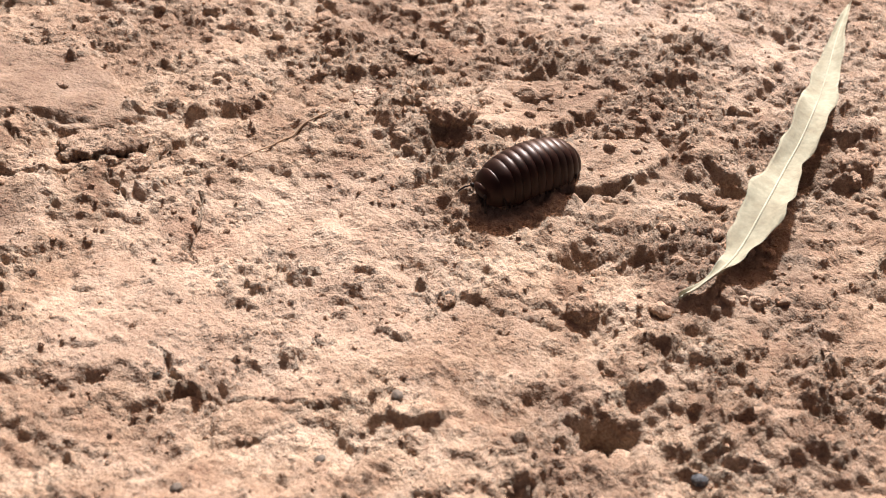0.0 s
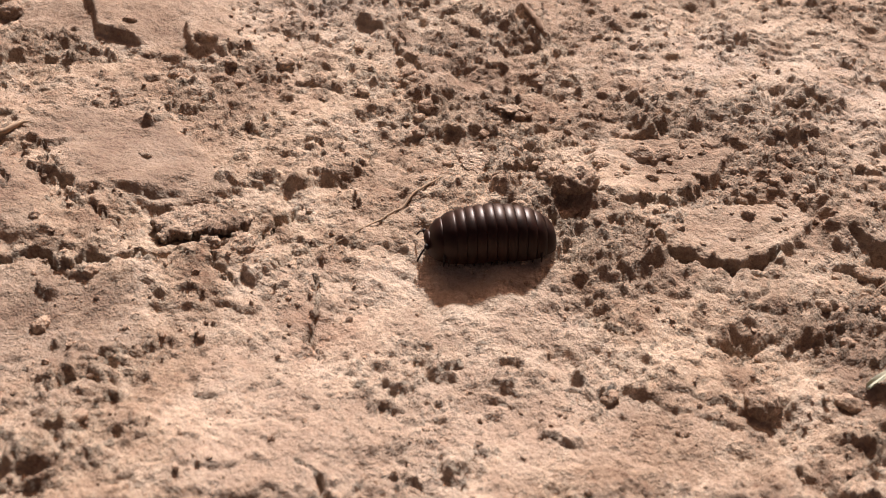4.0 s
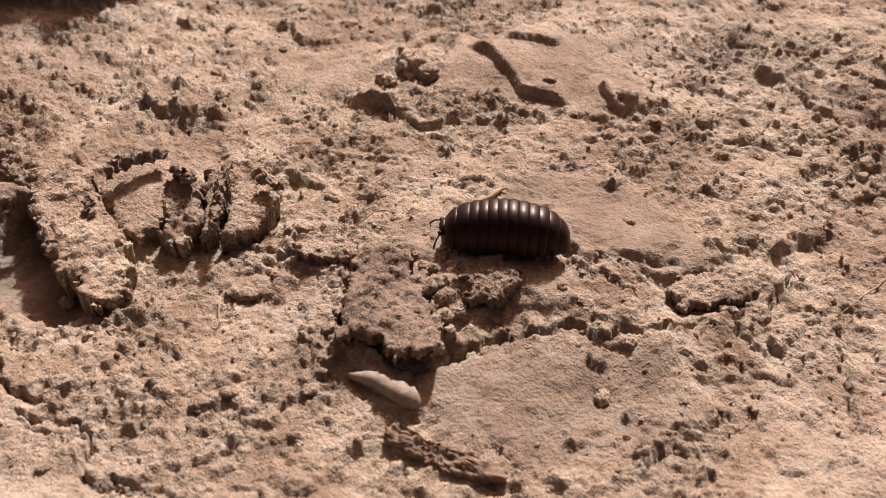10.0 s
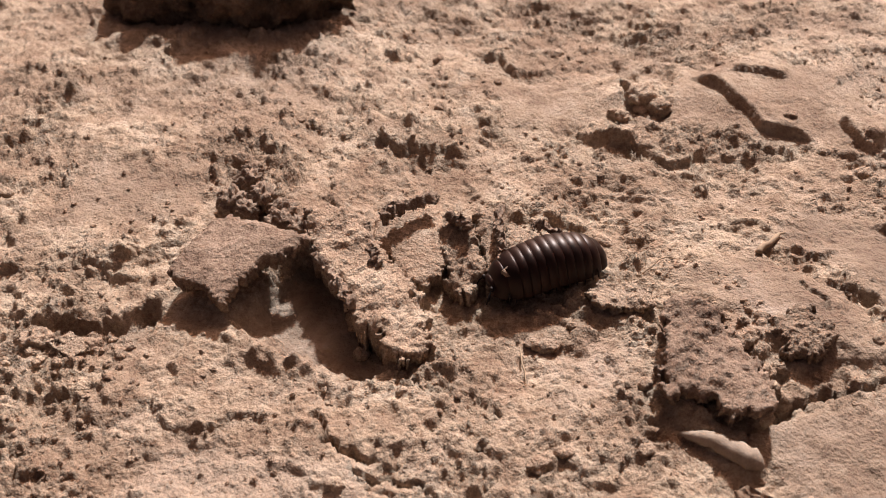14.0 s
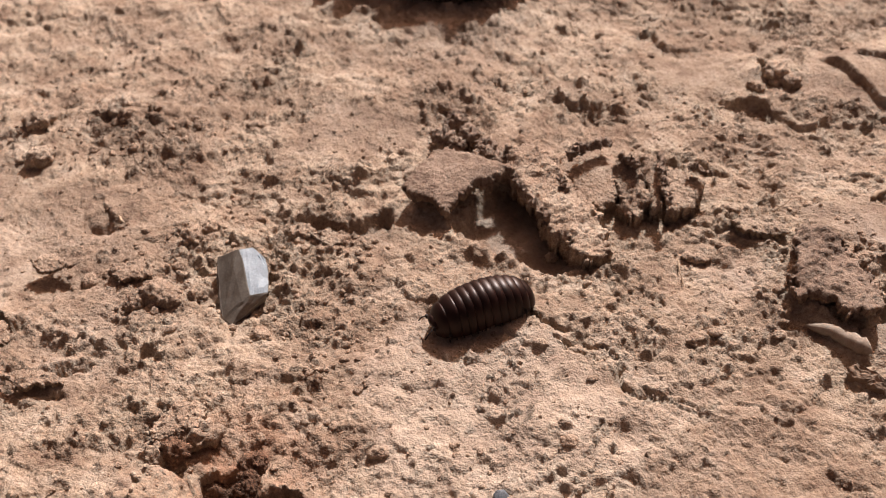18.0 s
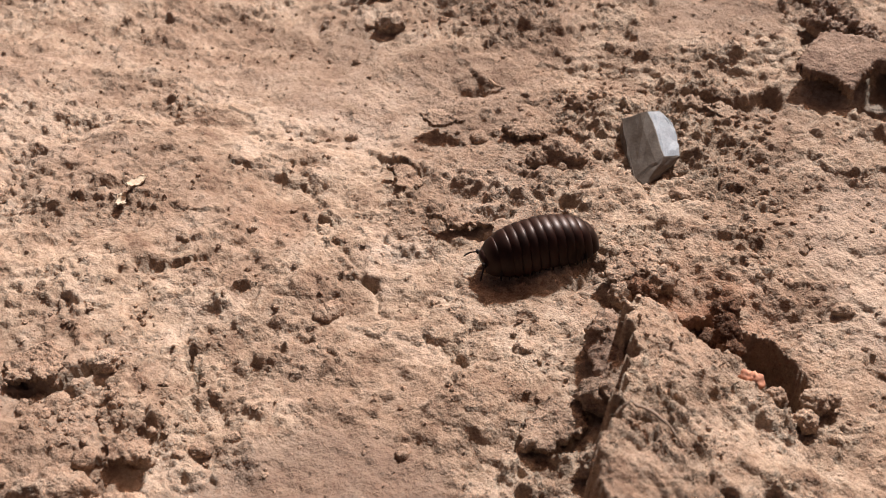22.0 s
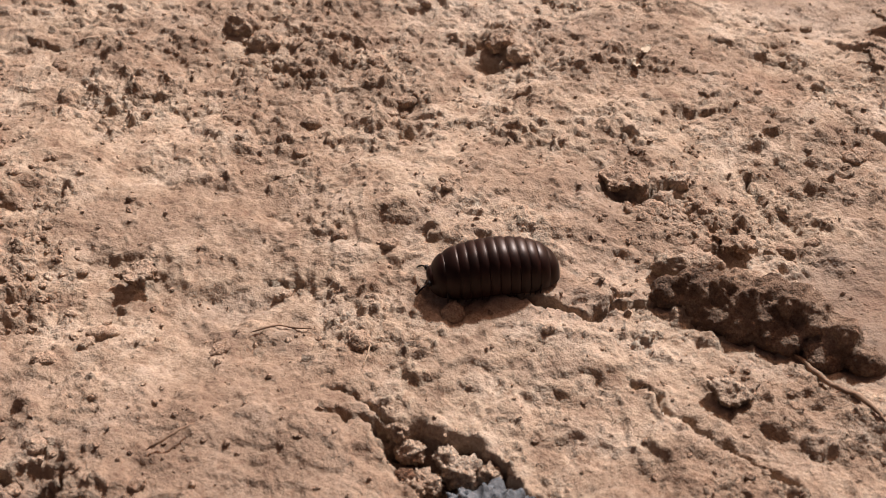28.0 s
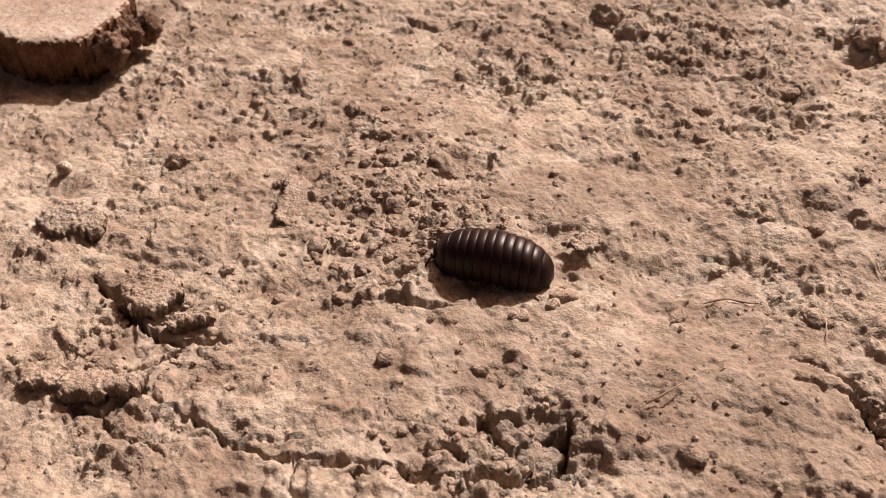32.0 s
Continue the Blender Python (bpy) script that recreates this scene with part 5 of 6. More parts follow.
def crust_bm(outline, thick, seed, jag=0.0016, relief=0.0014, curl=0.0):
    """A broken piece of crust: a fine sheet inside a ragged outline, with crumbling sides and an underside."""
    cx, cy = sum(p[0] for p in outline) / len(outline), sum(p[1] for p in outline) / len(outline)
    span = max(math.dist(p, (cx, cy)) for p in outline)
    step = min(0.0008, max(0.0004, span / 32))
    xs, ys = np.arange(-span * 1.2, span * 1.2, step), np.arange(-span * 1.2, span * 1.2, step)
    gx, gy = np.meshgrid(xs, ys, indexing="ij")
    ox, oy = seed * 0.37, seed * 0.21
    wx = gx + jag * (0.9 * fbm(gx + ox, gy + oy, 0.006, 2, 500) + 0.6 * fbm(gx + ox, gy + oy, 0.0022, 2, 510))
    wy = gy + jag * (0.9 * fbm(gx + ox, gy + oy, 0.006, 2, 520) + 0.6 * fbm(gx + ox, gy + oy, 0.0022, 2, 530))
    d, inside = np.full(gx.shape, 9.0), np.zeros(gx.shape, bool)
    poly = [(x - cx, y - cy) for x, y in outline]
    for (ax, ay), (bx, by) in zip(poly, poly[1:] + poly[:1]):
        n = (bx - ax) ** 2 + (by - ay) ** 2
        t = np.clip(((wx - ax) * (bx - ax) + (wy - ay) * (by - ay)) / n, 0, 1)
        d = np.minimum(d, np.hypot(wx - ax - t * (bx - ax), wy - ay - t * (by - ay)))
        if ay != by:
            inside ^= ((ay > wy) != (by > wy)) & (wx < (bx - ax) * (wy - ay) / (by - ay) + ax)
    d = np.where(inside, d, 0)
    lumps, a, b = cells(wx + ox, wy + oy, 0.0034, seed)
    z = relief * (0.9 * fbm(gx + ox, gy + oy, 0.014, 4, 540) + 0.55 * (a < 0.5) * smooth(0, 0.5, 1 - lumps / (0.35 + 0.3 * b))) + curl * (gx ** 2 + gy ** 2) / span ** 2
    z = z - min(0.0016, 0.3 * thick) * np.exp(-d / 0.001)
    rnd = np.random.RandomState(seed)
    z = z + 0.00012 * rnd.uniform(-1, 1, z.shape)
    jx, jy = gx + 0.25 * step * rnd.uniform(-1, 1, z.shape), gy + 0.25 * step * rnd.uniform(-1, 1, z.shape)
    low = z - thick * (0.85 + 0.25 * fbm(gx + ox, gy + oy, 0.01, 2, 550))
    bm = bmesh.new()
    levels = [{}, {}, {}, {}]

    def corner(level, i, j):
        made = levels[level]
        if (i, j) not in made:
            f = level / 3
            push = 0.0 if level in (0, 3) else 0.0006 * rnd.uniform(-1, 1)
            made[i, j] = bm.verts.new((jx[i, j] * (1 - 0.06 * f) + push, jy[i, j] * (1 - 0.06 * f) + (0.0 if level in (0, 3) else 0.0006 * rnd.uniform(-1, 1)), z[i, j] + (low[i, j] - z[i, j]) * f))
        return made[i, j]

    full = inside[:-1, :-1]
    for i, j in zip(*np.nonzero(full)):
        ring = ((i, j), (i + 1, j), (i + 1, j + 1), (i, j + 1))
        bm.faces.new([corner(0, *p) for p in ring])
        bm.faces.new([corner(3, *p) for p in ring[::-1]])
        for p, q, (u, v) in zip(ring, ring[1:] + ring[:1], ((i, j - 1), (i + 1, j), (i, j + 1), (i - 1, j))):
            if not (0 <= u < full.shape[0] and 0 <= v < full.shape[1] and full[u, v]):
                for k in range(3):
                    bm.faces.new((corner(k + 1, *p), corner(k + 1, *q), corner(k, *q), corner(k, *p)))
    return bm, (cx, cy)


def slab(name, outline, z, thick, seed, mat=None, tilt=(0, 0), label="", jag=0.0016, relief=0.0014, curl=0.0, group="", category="clod"):
    """A flake whose top lies at the height z."""
    bm, (cx, cy) = crust_bm(outline, thick, seed, jag, relief, curl)
    ob = part(name, bm, mat or CLOD)
    ob.matrix_basis = pose(cx, cy, z, tilt[0], tilt[1], 0)
    return tagged(ob, label or "thick ragged flake of dried brown clay", category, group)


# the lifted footprint treads
TREADS = "lifted clay treads"
slab("clay_flake", [(-0.4368, 0.3628), (-0.4332, 0.3712), (-0.4227, 0.3898), (-0.415, 0.3891), (-0.4008, 0.3833), (-0.3854, 0.3749), (-0.3916, 0.3699), (-0.4042, 0.3624), (-0.409, 0.3537), (-0.4142, 0.3435), (-0.4208, 0.353), (-0.4322, 0.3559)],
     0.0165, 0.0058, 11, SMEAR, (5, -4), "grey-brown clay flake curled up over a dark hollow", 0.0018, 0.0007, -0.001, TREADS)
slab("clay_flake", [(-0.3902, 0.3928), (-0.3827, 0.3972), (-0.369, 0.3905), (-0.3645, 0.3801), (-0.3559, 0.3677), (-0.349, 0.3614), (-0.3417, 0.3406), (-0.341, 0.3309), (-0.3481, 0.3236), (-0.3565, 0.3302), (-0.3588, 0.3391), (-0.3636, 0.3356), (-0.3693, 0.3447), (-0.3736, 0.3575), (-0.3809, 0.3643), (-0.387, 0.3789)],
     0.0125, 0.016, 12, CLOD, (9, 2), "ragged clay wall of a footprint tread with a hanging tongue", 0.0024, 0.0016, 0, TREADS)
slab("clay_flake", [(-0.3662, 0.3863), (-0.3622, 0.401), (-0.343, 0.407), (-0.336, 0.3883), (-0.3366, 0.3715), (-0.3453, 0.3619), (-0.3506, 0.3643), (-0.3573, 0.3762)],
     0.0095, 0.0092, 14, CLOD, (7, -2), "flat clay plate inside a footprint tread", 0.0014, 0.0007, 0, TREADS)
slab("clay_flake", [(-0.3409, 0.3951), (-0.3352, 0.3994), (-0.3264, 0.3916), (-0.323, 0.3714), (-0.3259, 0.3603), (-0.3338, 0.358), (-0.3374, 0.3712)],
     0.0097, 0.0149, 15, CLOD, (7, -2), "crumbly band of clay between two treads", 0.0026, 0.0024, 0, TREADS)
slab("clay_flake", [(-0.3266, 0.4029), (-0.3196, 0.403), (-0.3173, 0.3824), (-0.3176, 0.3641), (-0.3215, 0.3622), (-0.3236, 0.3824)],
     0.0097, 0.0147, 13, FLAKE, (6, 0), "narrow clay plate of a footprint tread", 0.0014, 0.0009, 0, TREADS)
slab("clay_flake", [(-0.3149, 0.3949), (-0.3034, 0.3928), (-0.2963, 0.3873), (-0.3019, 0.3674), (-0.3135, 0.3635)],
     0.0085, 0.0162, 16, FLAKE, (5, 2), "flat smeared clay plate beside the treads", 0.0014, 0.0007, 0, TREADS)
for k, (pts, r, z) in enumerate((([(-0.3601, 0.3875), (-0.3566, 0.3932), (-0.3495, 0.3969), (-0.3409, 0.4013)], 0.0026, 0.0185),
                                 ([(-0.3363, 0.3918), (-0.3318, 0.389), (-0.3277, 0.3848)], 0.0024, 0.0165),
                                 ([(-0.3171, 0.399), (-0.317, 0.3841), (-0.3159, 0.3708), (-0.3146, 0.3588)], 0.0019, 0.0155),
                                 ([(-0.3893, 0.3904), (-0.3846, 0.376), (-0.3785, 0.3631), (-0.373, 0.3554), (-0.368, 0.3436)], 0.0022, 0.0135),
                                 ([(-0.3044, 0.389), (-0.2997, 0.3883), (-0.2955, 0.3842)], 0.0018, 0.0145),
                                 ([(-0.3664, 0.3855), (-0.364, 0.3737), (-0.3597, 0.364)], 0.0016, 0.0155))):
    bm = bmesh.new()
    fine_pts = [(a[0] + (b[0] - a[0]) * i / 8, a[1] + (b[1] - a[1]) * i / 8) for a, b in zip(pts, pts[1:]) for i in range(9)]
    ox, oy = pts[0]
    bm = tube_bm([(x - ox, y - oy, 0) for x, y in fine_pts], [r * (0.75 + 0.3 * math.sin(i * 1.9)) for i in range(len(fine_pts))], 16)
    bmesh.ops.subdivide_edges(bm, edges=bm.edges, cuts=1)
    for v in bm.verts:
        v.co += 0.0019 * noise.noise_vector(v.co * 330 + Vector((k * 9, 0, 0))) + 0.0012 * noise.noise_vector(v.co * 850)
    ob = part("clay_ridge", bm, SMEAR)
    ob.matrix_basis = pose(ox, oy, z - 0.001)
    tagged(ob, "raised crumbly rim of a footprint tread", "clod", TREADS)
for k, (x, y, r) in enumerate(((-0.419, 0.4331, 0.0045), (-0.418, 0.422, 0.006), (-0.4223, 0.4091, 0.0065), (-0.41, 0.4103, 0.0065), (-0.4153, 0.4016, 0.005), (-0.401, 0.4016, 0.0055), (-0.4015, 0.3943, 0.005), (-0.3926, 0.3908, 0.0055), (-0.3897, 0.3838, 0.004), (-0.4259, 0.4168, 0.004))):
    clod("clay_lump", x, y, (r, r * 0.8, r * 0.85), 30 + k, SMEAR, -0.2, "dark crumbly lump heaped behind the lifted treads", 40 * k, 0.45, 4, group="lumps behind the treads", fine=0.2, freq=2.8)
clod("clay_lump", -0.365, 0.339, (0.0028, 0.0026, 0.0024), 44, CLOD, 0.2, "small clay lump under the lifted tongue", rough=0.3)

# slabs along the open crack
slab("clay_chunk", [(-0.2633, 0.3429), (-0.2553, 0.3473), (-0.2448, 0.3389), (-0.2423, 0.328), (-0.2365, 0.3177), (-0.233, 0.3055), (-0.2359, 0.2973), (-0.2444, 0.2968), (-0.2556, 0.304), (-0.2659, 0.3046), (-0.2679, 0.3148), (-0.2643, 0.3278)],
     0.015, 0.0055, 51, SMEAR, (6, -3), "broken grey-brown clay slab over the open crack", 0.0026, 0.0018)
for k, (x, y, r) in enumerate(((-0.2515, 0.3363, 0.0022), (-0.2457, 0.3377, 0.003), (-0.2484, 0.3295, 0.0026), (-0.2445, 0.3243, 0.0032), (-0.2415, 0.3336, 0.0024), (-0.2383, 0.3296, 0.0036), (-0.2379, 0.3192, 0.003), (-0.2341, 0.327, 0.0028), (-0.2325, 0.3193, 0.0034), (-0.2306, 0.3143, 0.0026), (-0.2348, 0.3093, 0.003), (-0.2276, 0.3219, 0.0024), (-0.2361, 0.3392, 0.0022), (-0.2549, 0.3294, 0.0024), (-0.2519, 0.3229, 0.0026))):
    clod("clay_lump", x, y, (r, r * 0.85, r * 0.75), 260 + k, PALE_CLOD if k % 4 == 2 else CLOD, 0.0, "crumbled lump of clay on the broken slab", 33 * k, 0.45, 3, group="crumbs on the slab", freq=2.6, fine=0.2)
slab("clay_flake", [(-0.288, 0.357), (-0.281, 0.364), (-0.269, 0.362), (-0.262, 0.353), (-0.27, 0.349), (-0.282, 0.35)], 0.0085, 0.003, 52, FLAKE, (2, 0), "thin clay flake on the crumbled soil")
slab("clay_chunk", [(-0.228, 0.342), (-0.216, 0.345), (-0.207, 0.336), (-0.212, 0.325), (-0.224, 0.324)], 0.0135, 0.0055, 53, FLAKE, (6, -3), "crumbling clay slab at the edge of the crack", jag=0.0024)
slab("clay_chunk", [(-0.15, 0.345), (-0.135, 0.347), (-0.124, 0.339), (-0.136, 0.331), (-0.152, 0.329), (-0.158, 0.336)], 0.0055, 0.004, 54, FLAKE, (3, 2), "low clay slab at the edge of the crack")
strand("root", [(-0.2619, 0.297), (-0.2554, 0.2948), (-0.2497, 0.2918), (-0.244, 0.2884), (-0.2394, 0.2847)], 0.0018, 0.0044, ROOT, "smooth pale root half sunk in the soil", "root", 0.0018, 3, 0.0005, 55)
flake("bark_curl", [(-0.247, 0.279), (-0.238, 0.272), (-0.226, 0.268), (-0.214, 0.265), (-0.215, 0.26), (-0.23, 0.262), (-0.242, 0.268), (-0.25, 0.274)], 0.004, 0.0022, 56, BARK, (8, 2), "rough dark tan curl of bark on the soil", "bark", "", 0.002, 0.002)

# the tall broken ridge and the hole beside it
RIDGE = "pieces of the broken ridge"
slab("clay_flake", [(-0.512, 0.176), (-0.508, 0.192), (-0.502, 0.19), (-0.499, 0.17), (-0.5, 0.155), (-0.506, 0.16)], 0.0085, 0.005, 61, SMEAR, (0, -28), "dark clay slab leaning against the ridge's cliff", group=RIDGE)
slab("clay_block", [(-0.505, 0.156), (-0.497, 0.172), (-0.491, 0.156), (-0.498, 0.147)], 0.0125, 0.008, 62, FLAKE, (0, -14), "narrow clay block leaning on the ridge", group=RIDGE)
slab("clay_flake", [(-0.526, 0.144), (-0.518, 0.153), (-0.506, 0.158), (-0.505, 0.145), (-0.515, 0.133), (-0.524, 0.133)], 0.001, 0.004, 63, FLAKE, (3, 0), "rounded clay flake at the foot of the ridge", group=RIDGE)
slab("clay_flake", [(-0.509, 0.216), (-0.501, 0.229), (-0.489, 0.23), (-0.489, 0.218), (-0.502, 0.212)], 0.0035, 0.0035, 64, CLOD, (5, -8), "tilted clay flake by the rusty lumps", group=RIDGE)
for k, (x, y, r) in enumerate(((-0.463, 0.193, 0.0045), (-0.464, 0.205, 0.005), (-0.461, 0.186, 0.0035), (-0.494, 0.207, 0.0055), (-0.464, 0.198, 0.004))):
    clod("rusty_clod", x, y, (r, r * 0.85, r * 0.8), 70 + k, RUST_CLOD, 0.4, "reddish-brown crumbly clod at the edge of the hole", rough=0.35, fine=0.2, group="rusty clods", base=0.002)
for k in range(5):
    f = k / 4
    r = 0.0042 + 0.0022 * ((k * 37) % 5) / 5
    clod("clay_lump", -0.5 - 0.004 * ((k * 3) % 4) / 3, 0.205 - 0.1 * f, (r, r * 1.2, r), 240 + k, FLAKE, 0.4, "crumbling lump along the cliff of the ridge", 50 * k, 0.35, 4, group=RIDGE, fine=0.12, base=0.001 + 0.004 * ((k * 5) % 3) / 2)
clod("rusty_clod", -0.4783, 0.2039, (0.0105, 0.0075, 0.008), 271, RUST_CLOD, 0.2, "brown block of crumbling clay at the head of the hole", 20, 0.3, 4, group="rusty clods", fine=0.14)
clod("rusty_clod", -0.4657, 0.2018, (0.0065, 0.0075, 0.0085), 272, RUST_CLOD, 0.2, "brown block of crumbling clay at the head of the hole", 70, 0.35, 4, group="rusty clods", fine=0.14)
clod("clay_lump", -0.4913, 0.2185, (0.0105, 0.0065, 0.0055), 273, CLOD, 0.25, "flat tan lump of clay behind the ridge", 15, 0.3, 4, fine=0.14)
clod("brick_crumb", -0.456, 0.172, (0.0042, 0.0034, 0.0038), 79, simple("orange_brick", (0.42, 0.17, 0.1), (0.56, 0.28, 0.18), 150, 0.85), 0.0, "small orange crumb of fired brick", rough=0.3, category="crumb")
strand("rootlet", [(-0.504, 0.127), (-0.494, 0.13), (-0.484, 0.126), (-0.478, 0.12)], 0.0006, 0.0003, ROOT, "thin pale rootlet on the clay ridge", "root", 0.006, 5, 0.0006, 4)

clod("rusty_clod", -0.459, 0.174, (0.0052, 0.0042, 0.0045), 77, PINK_CLAY, 0.3, "pinkish orange lump of clay at the rim of the hole", 20, 0.3, 4, group="rusty clods", base=-0.003)
for k, (x, y, r) in enumerate(((-0.453, 0.163, 0.0042), (-0.448, 0.168, 0.0036), (-0.436, 0.168, 0.0048), (-0.439, 0.16, 0.004), (-0.431, 0.171, 0.0035), (-0.457, 0.167, 0.003))):
    clod("clay_lump", x, y, (r, r * 0.9, r * 0.8), 170 + k, CLOD, 0.3, "pale crumbly lump of clay at the rim of the hole", 30 * k, 0.3, 4, group="lumps at the hole's rim", base=0.001)

# the dark clod: a heap of lumps baked into one piece
def heap(name, lumps, seed, mat, label, category="clod", sub=4, rough=0.16):
    ox, oy = lumps[0][0], lumps[0][1]
    base = ground_mean(ox, oy, 0.01)
    bm = bmesh.new()
    off = Vector((seed * 3.1, seed * 1.7, seed))
    for x, y, z, r, flat in lumps:
        made = bmesh.ops.create_icosphere(bm, subdivisions=sub, radius=1)["verts"]
        for v in made:
            n = v.co.normalized()
            p = Vector((x - ox, y - oy, z)) + Vector((n.x * r, n.y * r, n.z * r * flat))
            k = noise.fractal(p * 150 + off, 0.8, 2.0, 4) * rough * 2
            v.co = p + n * r * k
    ob = part(name, bm, mat)
    fuse = ob.modifiers.new("fuse", "REMESH")
    fuse.mode, fuse.voxel_size, fuse.use_smooth_shade = "VOXEL", 0.0005, True
    ob.matrix_basis = pose(ox, oy, base)
    return tagged(ob, label, category)


heap("dark_clod", [(-0.631, 0.071, 0.006, 0.0105, 0.9), (-0.659, 0.071, 0.005, 0.0065, 0.9), (-0.65, 0.073, 0.007, 0.008, 0.9), (-0.64, 0.074, 0.008, 0.009, 0.85), (-0.622, 0.073, 0.009, 0.009, 0.85), (-0.613, 0.07, 0.008, 0.0085, 0.9),
                   (-0.604, 0.065, 0.006, 0.0075, 0.95), (-0.596, 0.06, 0.004, 0.006, 0.9), (-0.645, 0.067, 0.003, 0.008, 0.8), (-0.635, 0.064, 0.004, 0.008, 0.8), (-0.621, 0.064, 0.003, 0.008, 0.9),
                   (-0.608, 0.06, 0.002, 0.007, 0.9), (-0.628, 0.081, 0.007, 0.006, 0.8), (-0.652, 0.08, 0.003, 0.006, 0.8)], 81, DARK_CLOD, "dark crumbly clod of soil with fibres", sub=5)
heap("clay_lump", [(-0.634, 0.086, 0.003, 0.007, 0.8), (-0.642, 0.084, 0.003, 0.0055, 0.8), (-0.627, 0.086, 0.002, 0.006, 0.8)], 82, CLOD, "tan lump of clay behind the dark clod")
clod("clay_lump", -0.655, 0.087, (0.012, 0.007, 0.006), 84, CLOD, 0.3, "tan lump of clay against the dark clod", 10, 0.3)
strand("twig", [(-0.617, 0.056), (-0.607, 0.048), (-0.596, 0.039), (-0.588, 0.03)], 0.001, 0.0007, BARK, "short brown twig under the dark clod", "twig", 0.0014, 5, 0.0005, 5)
slab("clay_flake", [(-0.642, 0.031), (-0.635, 0.036), (-0.626, 0.037), (-0.628, 0.029), (-0.636, 0.026)], 0.0035, 0.003, 85, PALE_CLOD, (4, 6), "pale curled clay flake by the dark clod", curl=0.0015)

# the hole with the dark stone
clod("dark_stone", -0.691, -0.031, (0.0165, 0.0135, 0.0125), 91, STONE_DARK, 0.38, "rough dark blue-grey stone sunk in a broken hole", 15, 0.3, 6, category="stone", fine=0.15, freq=1.8)
for k, (x, y, r, m) in enumerate(((-0.705, -0.015, 0.0062, PALE_CLOD), (-0.722, -0.014, 0.0045, CLOD), (-0.714, -0.022, 0.005, CLOD), (-0.716, -0.028, 0.0035, PALE_CLOD), (-0.711, -0.012, 0.004, CLOD),
                                  (-0.727, -0.011, 0.0035, CLOD), (-0.697, -0.014, 0.004, CLOD), (-0.72, -0.024, 0.0035, RUST_CLOD))):
    clod("clay_lump", x, y, (r, r * 0.85, r * 0.8), 95 + k, m, 0.05, "crumbled lump of clay in the broken hole", rough=0.4, fine=0.2, group="lumps in the hole")

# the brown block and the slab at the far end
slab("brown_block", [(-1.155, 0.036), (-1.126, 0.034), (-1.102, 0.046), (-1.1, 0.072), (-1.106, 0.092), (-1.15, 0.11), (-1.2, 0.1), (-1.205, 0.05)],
     0.026, 0.03, 105, SHADED_BROWN_BLOCK, (2, 3), "thick brown block of hardened clay, flat pale top, sides darkened as shade", jag=0.0012, relief=0.0005, category="block")
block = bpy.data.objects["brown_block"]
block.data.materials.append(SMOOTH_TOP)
# upward faces keep the pale soil tone, all others the shade-darkened brown
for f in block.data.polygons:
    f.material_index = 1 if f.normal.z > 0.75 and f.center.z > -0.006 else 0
for k, (x, y, r) in enumerate(((-1.097, 0.06, 0.008), (-1.1, 0.075, 0.008), (-1.098, 0.088, 0.007))):
    clod("rusty_clod", x, y, (r, r, r * 1.1), 106 + k, RUST_CLOD, -0.3, "orange-brown crumbling lump at the block's end", rough=0.35, fine=0.2, group="lumps at the block")
clod("dark_clod", -0.445, 0.602, (0.05, 0.026, 0.03), 110, DARK_CLOD, 0.25, "large dark clod of soil behind the footprints", 5, 0.3, 5, fine=0.2)
clod("dark_clod", -0.5, 0.6, (0.03, 0.02, 0.02), 111, DARK_CLOD, 0.3, "dark clod of soil behind the footprints", 5, 0.3, 4, fine=0.2)

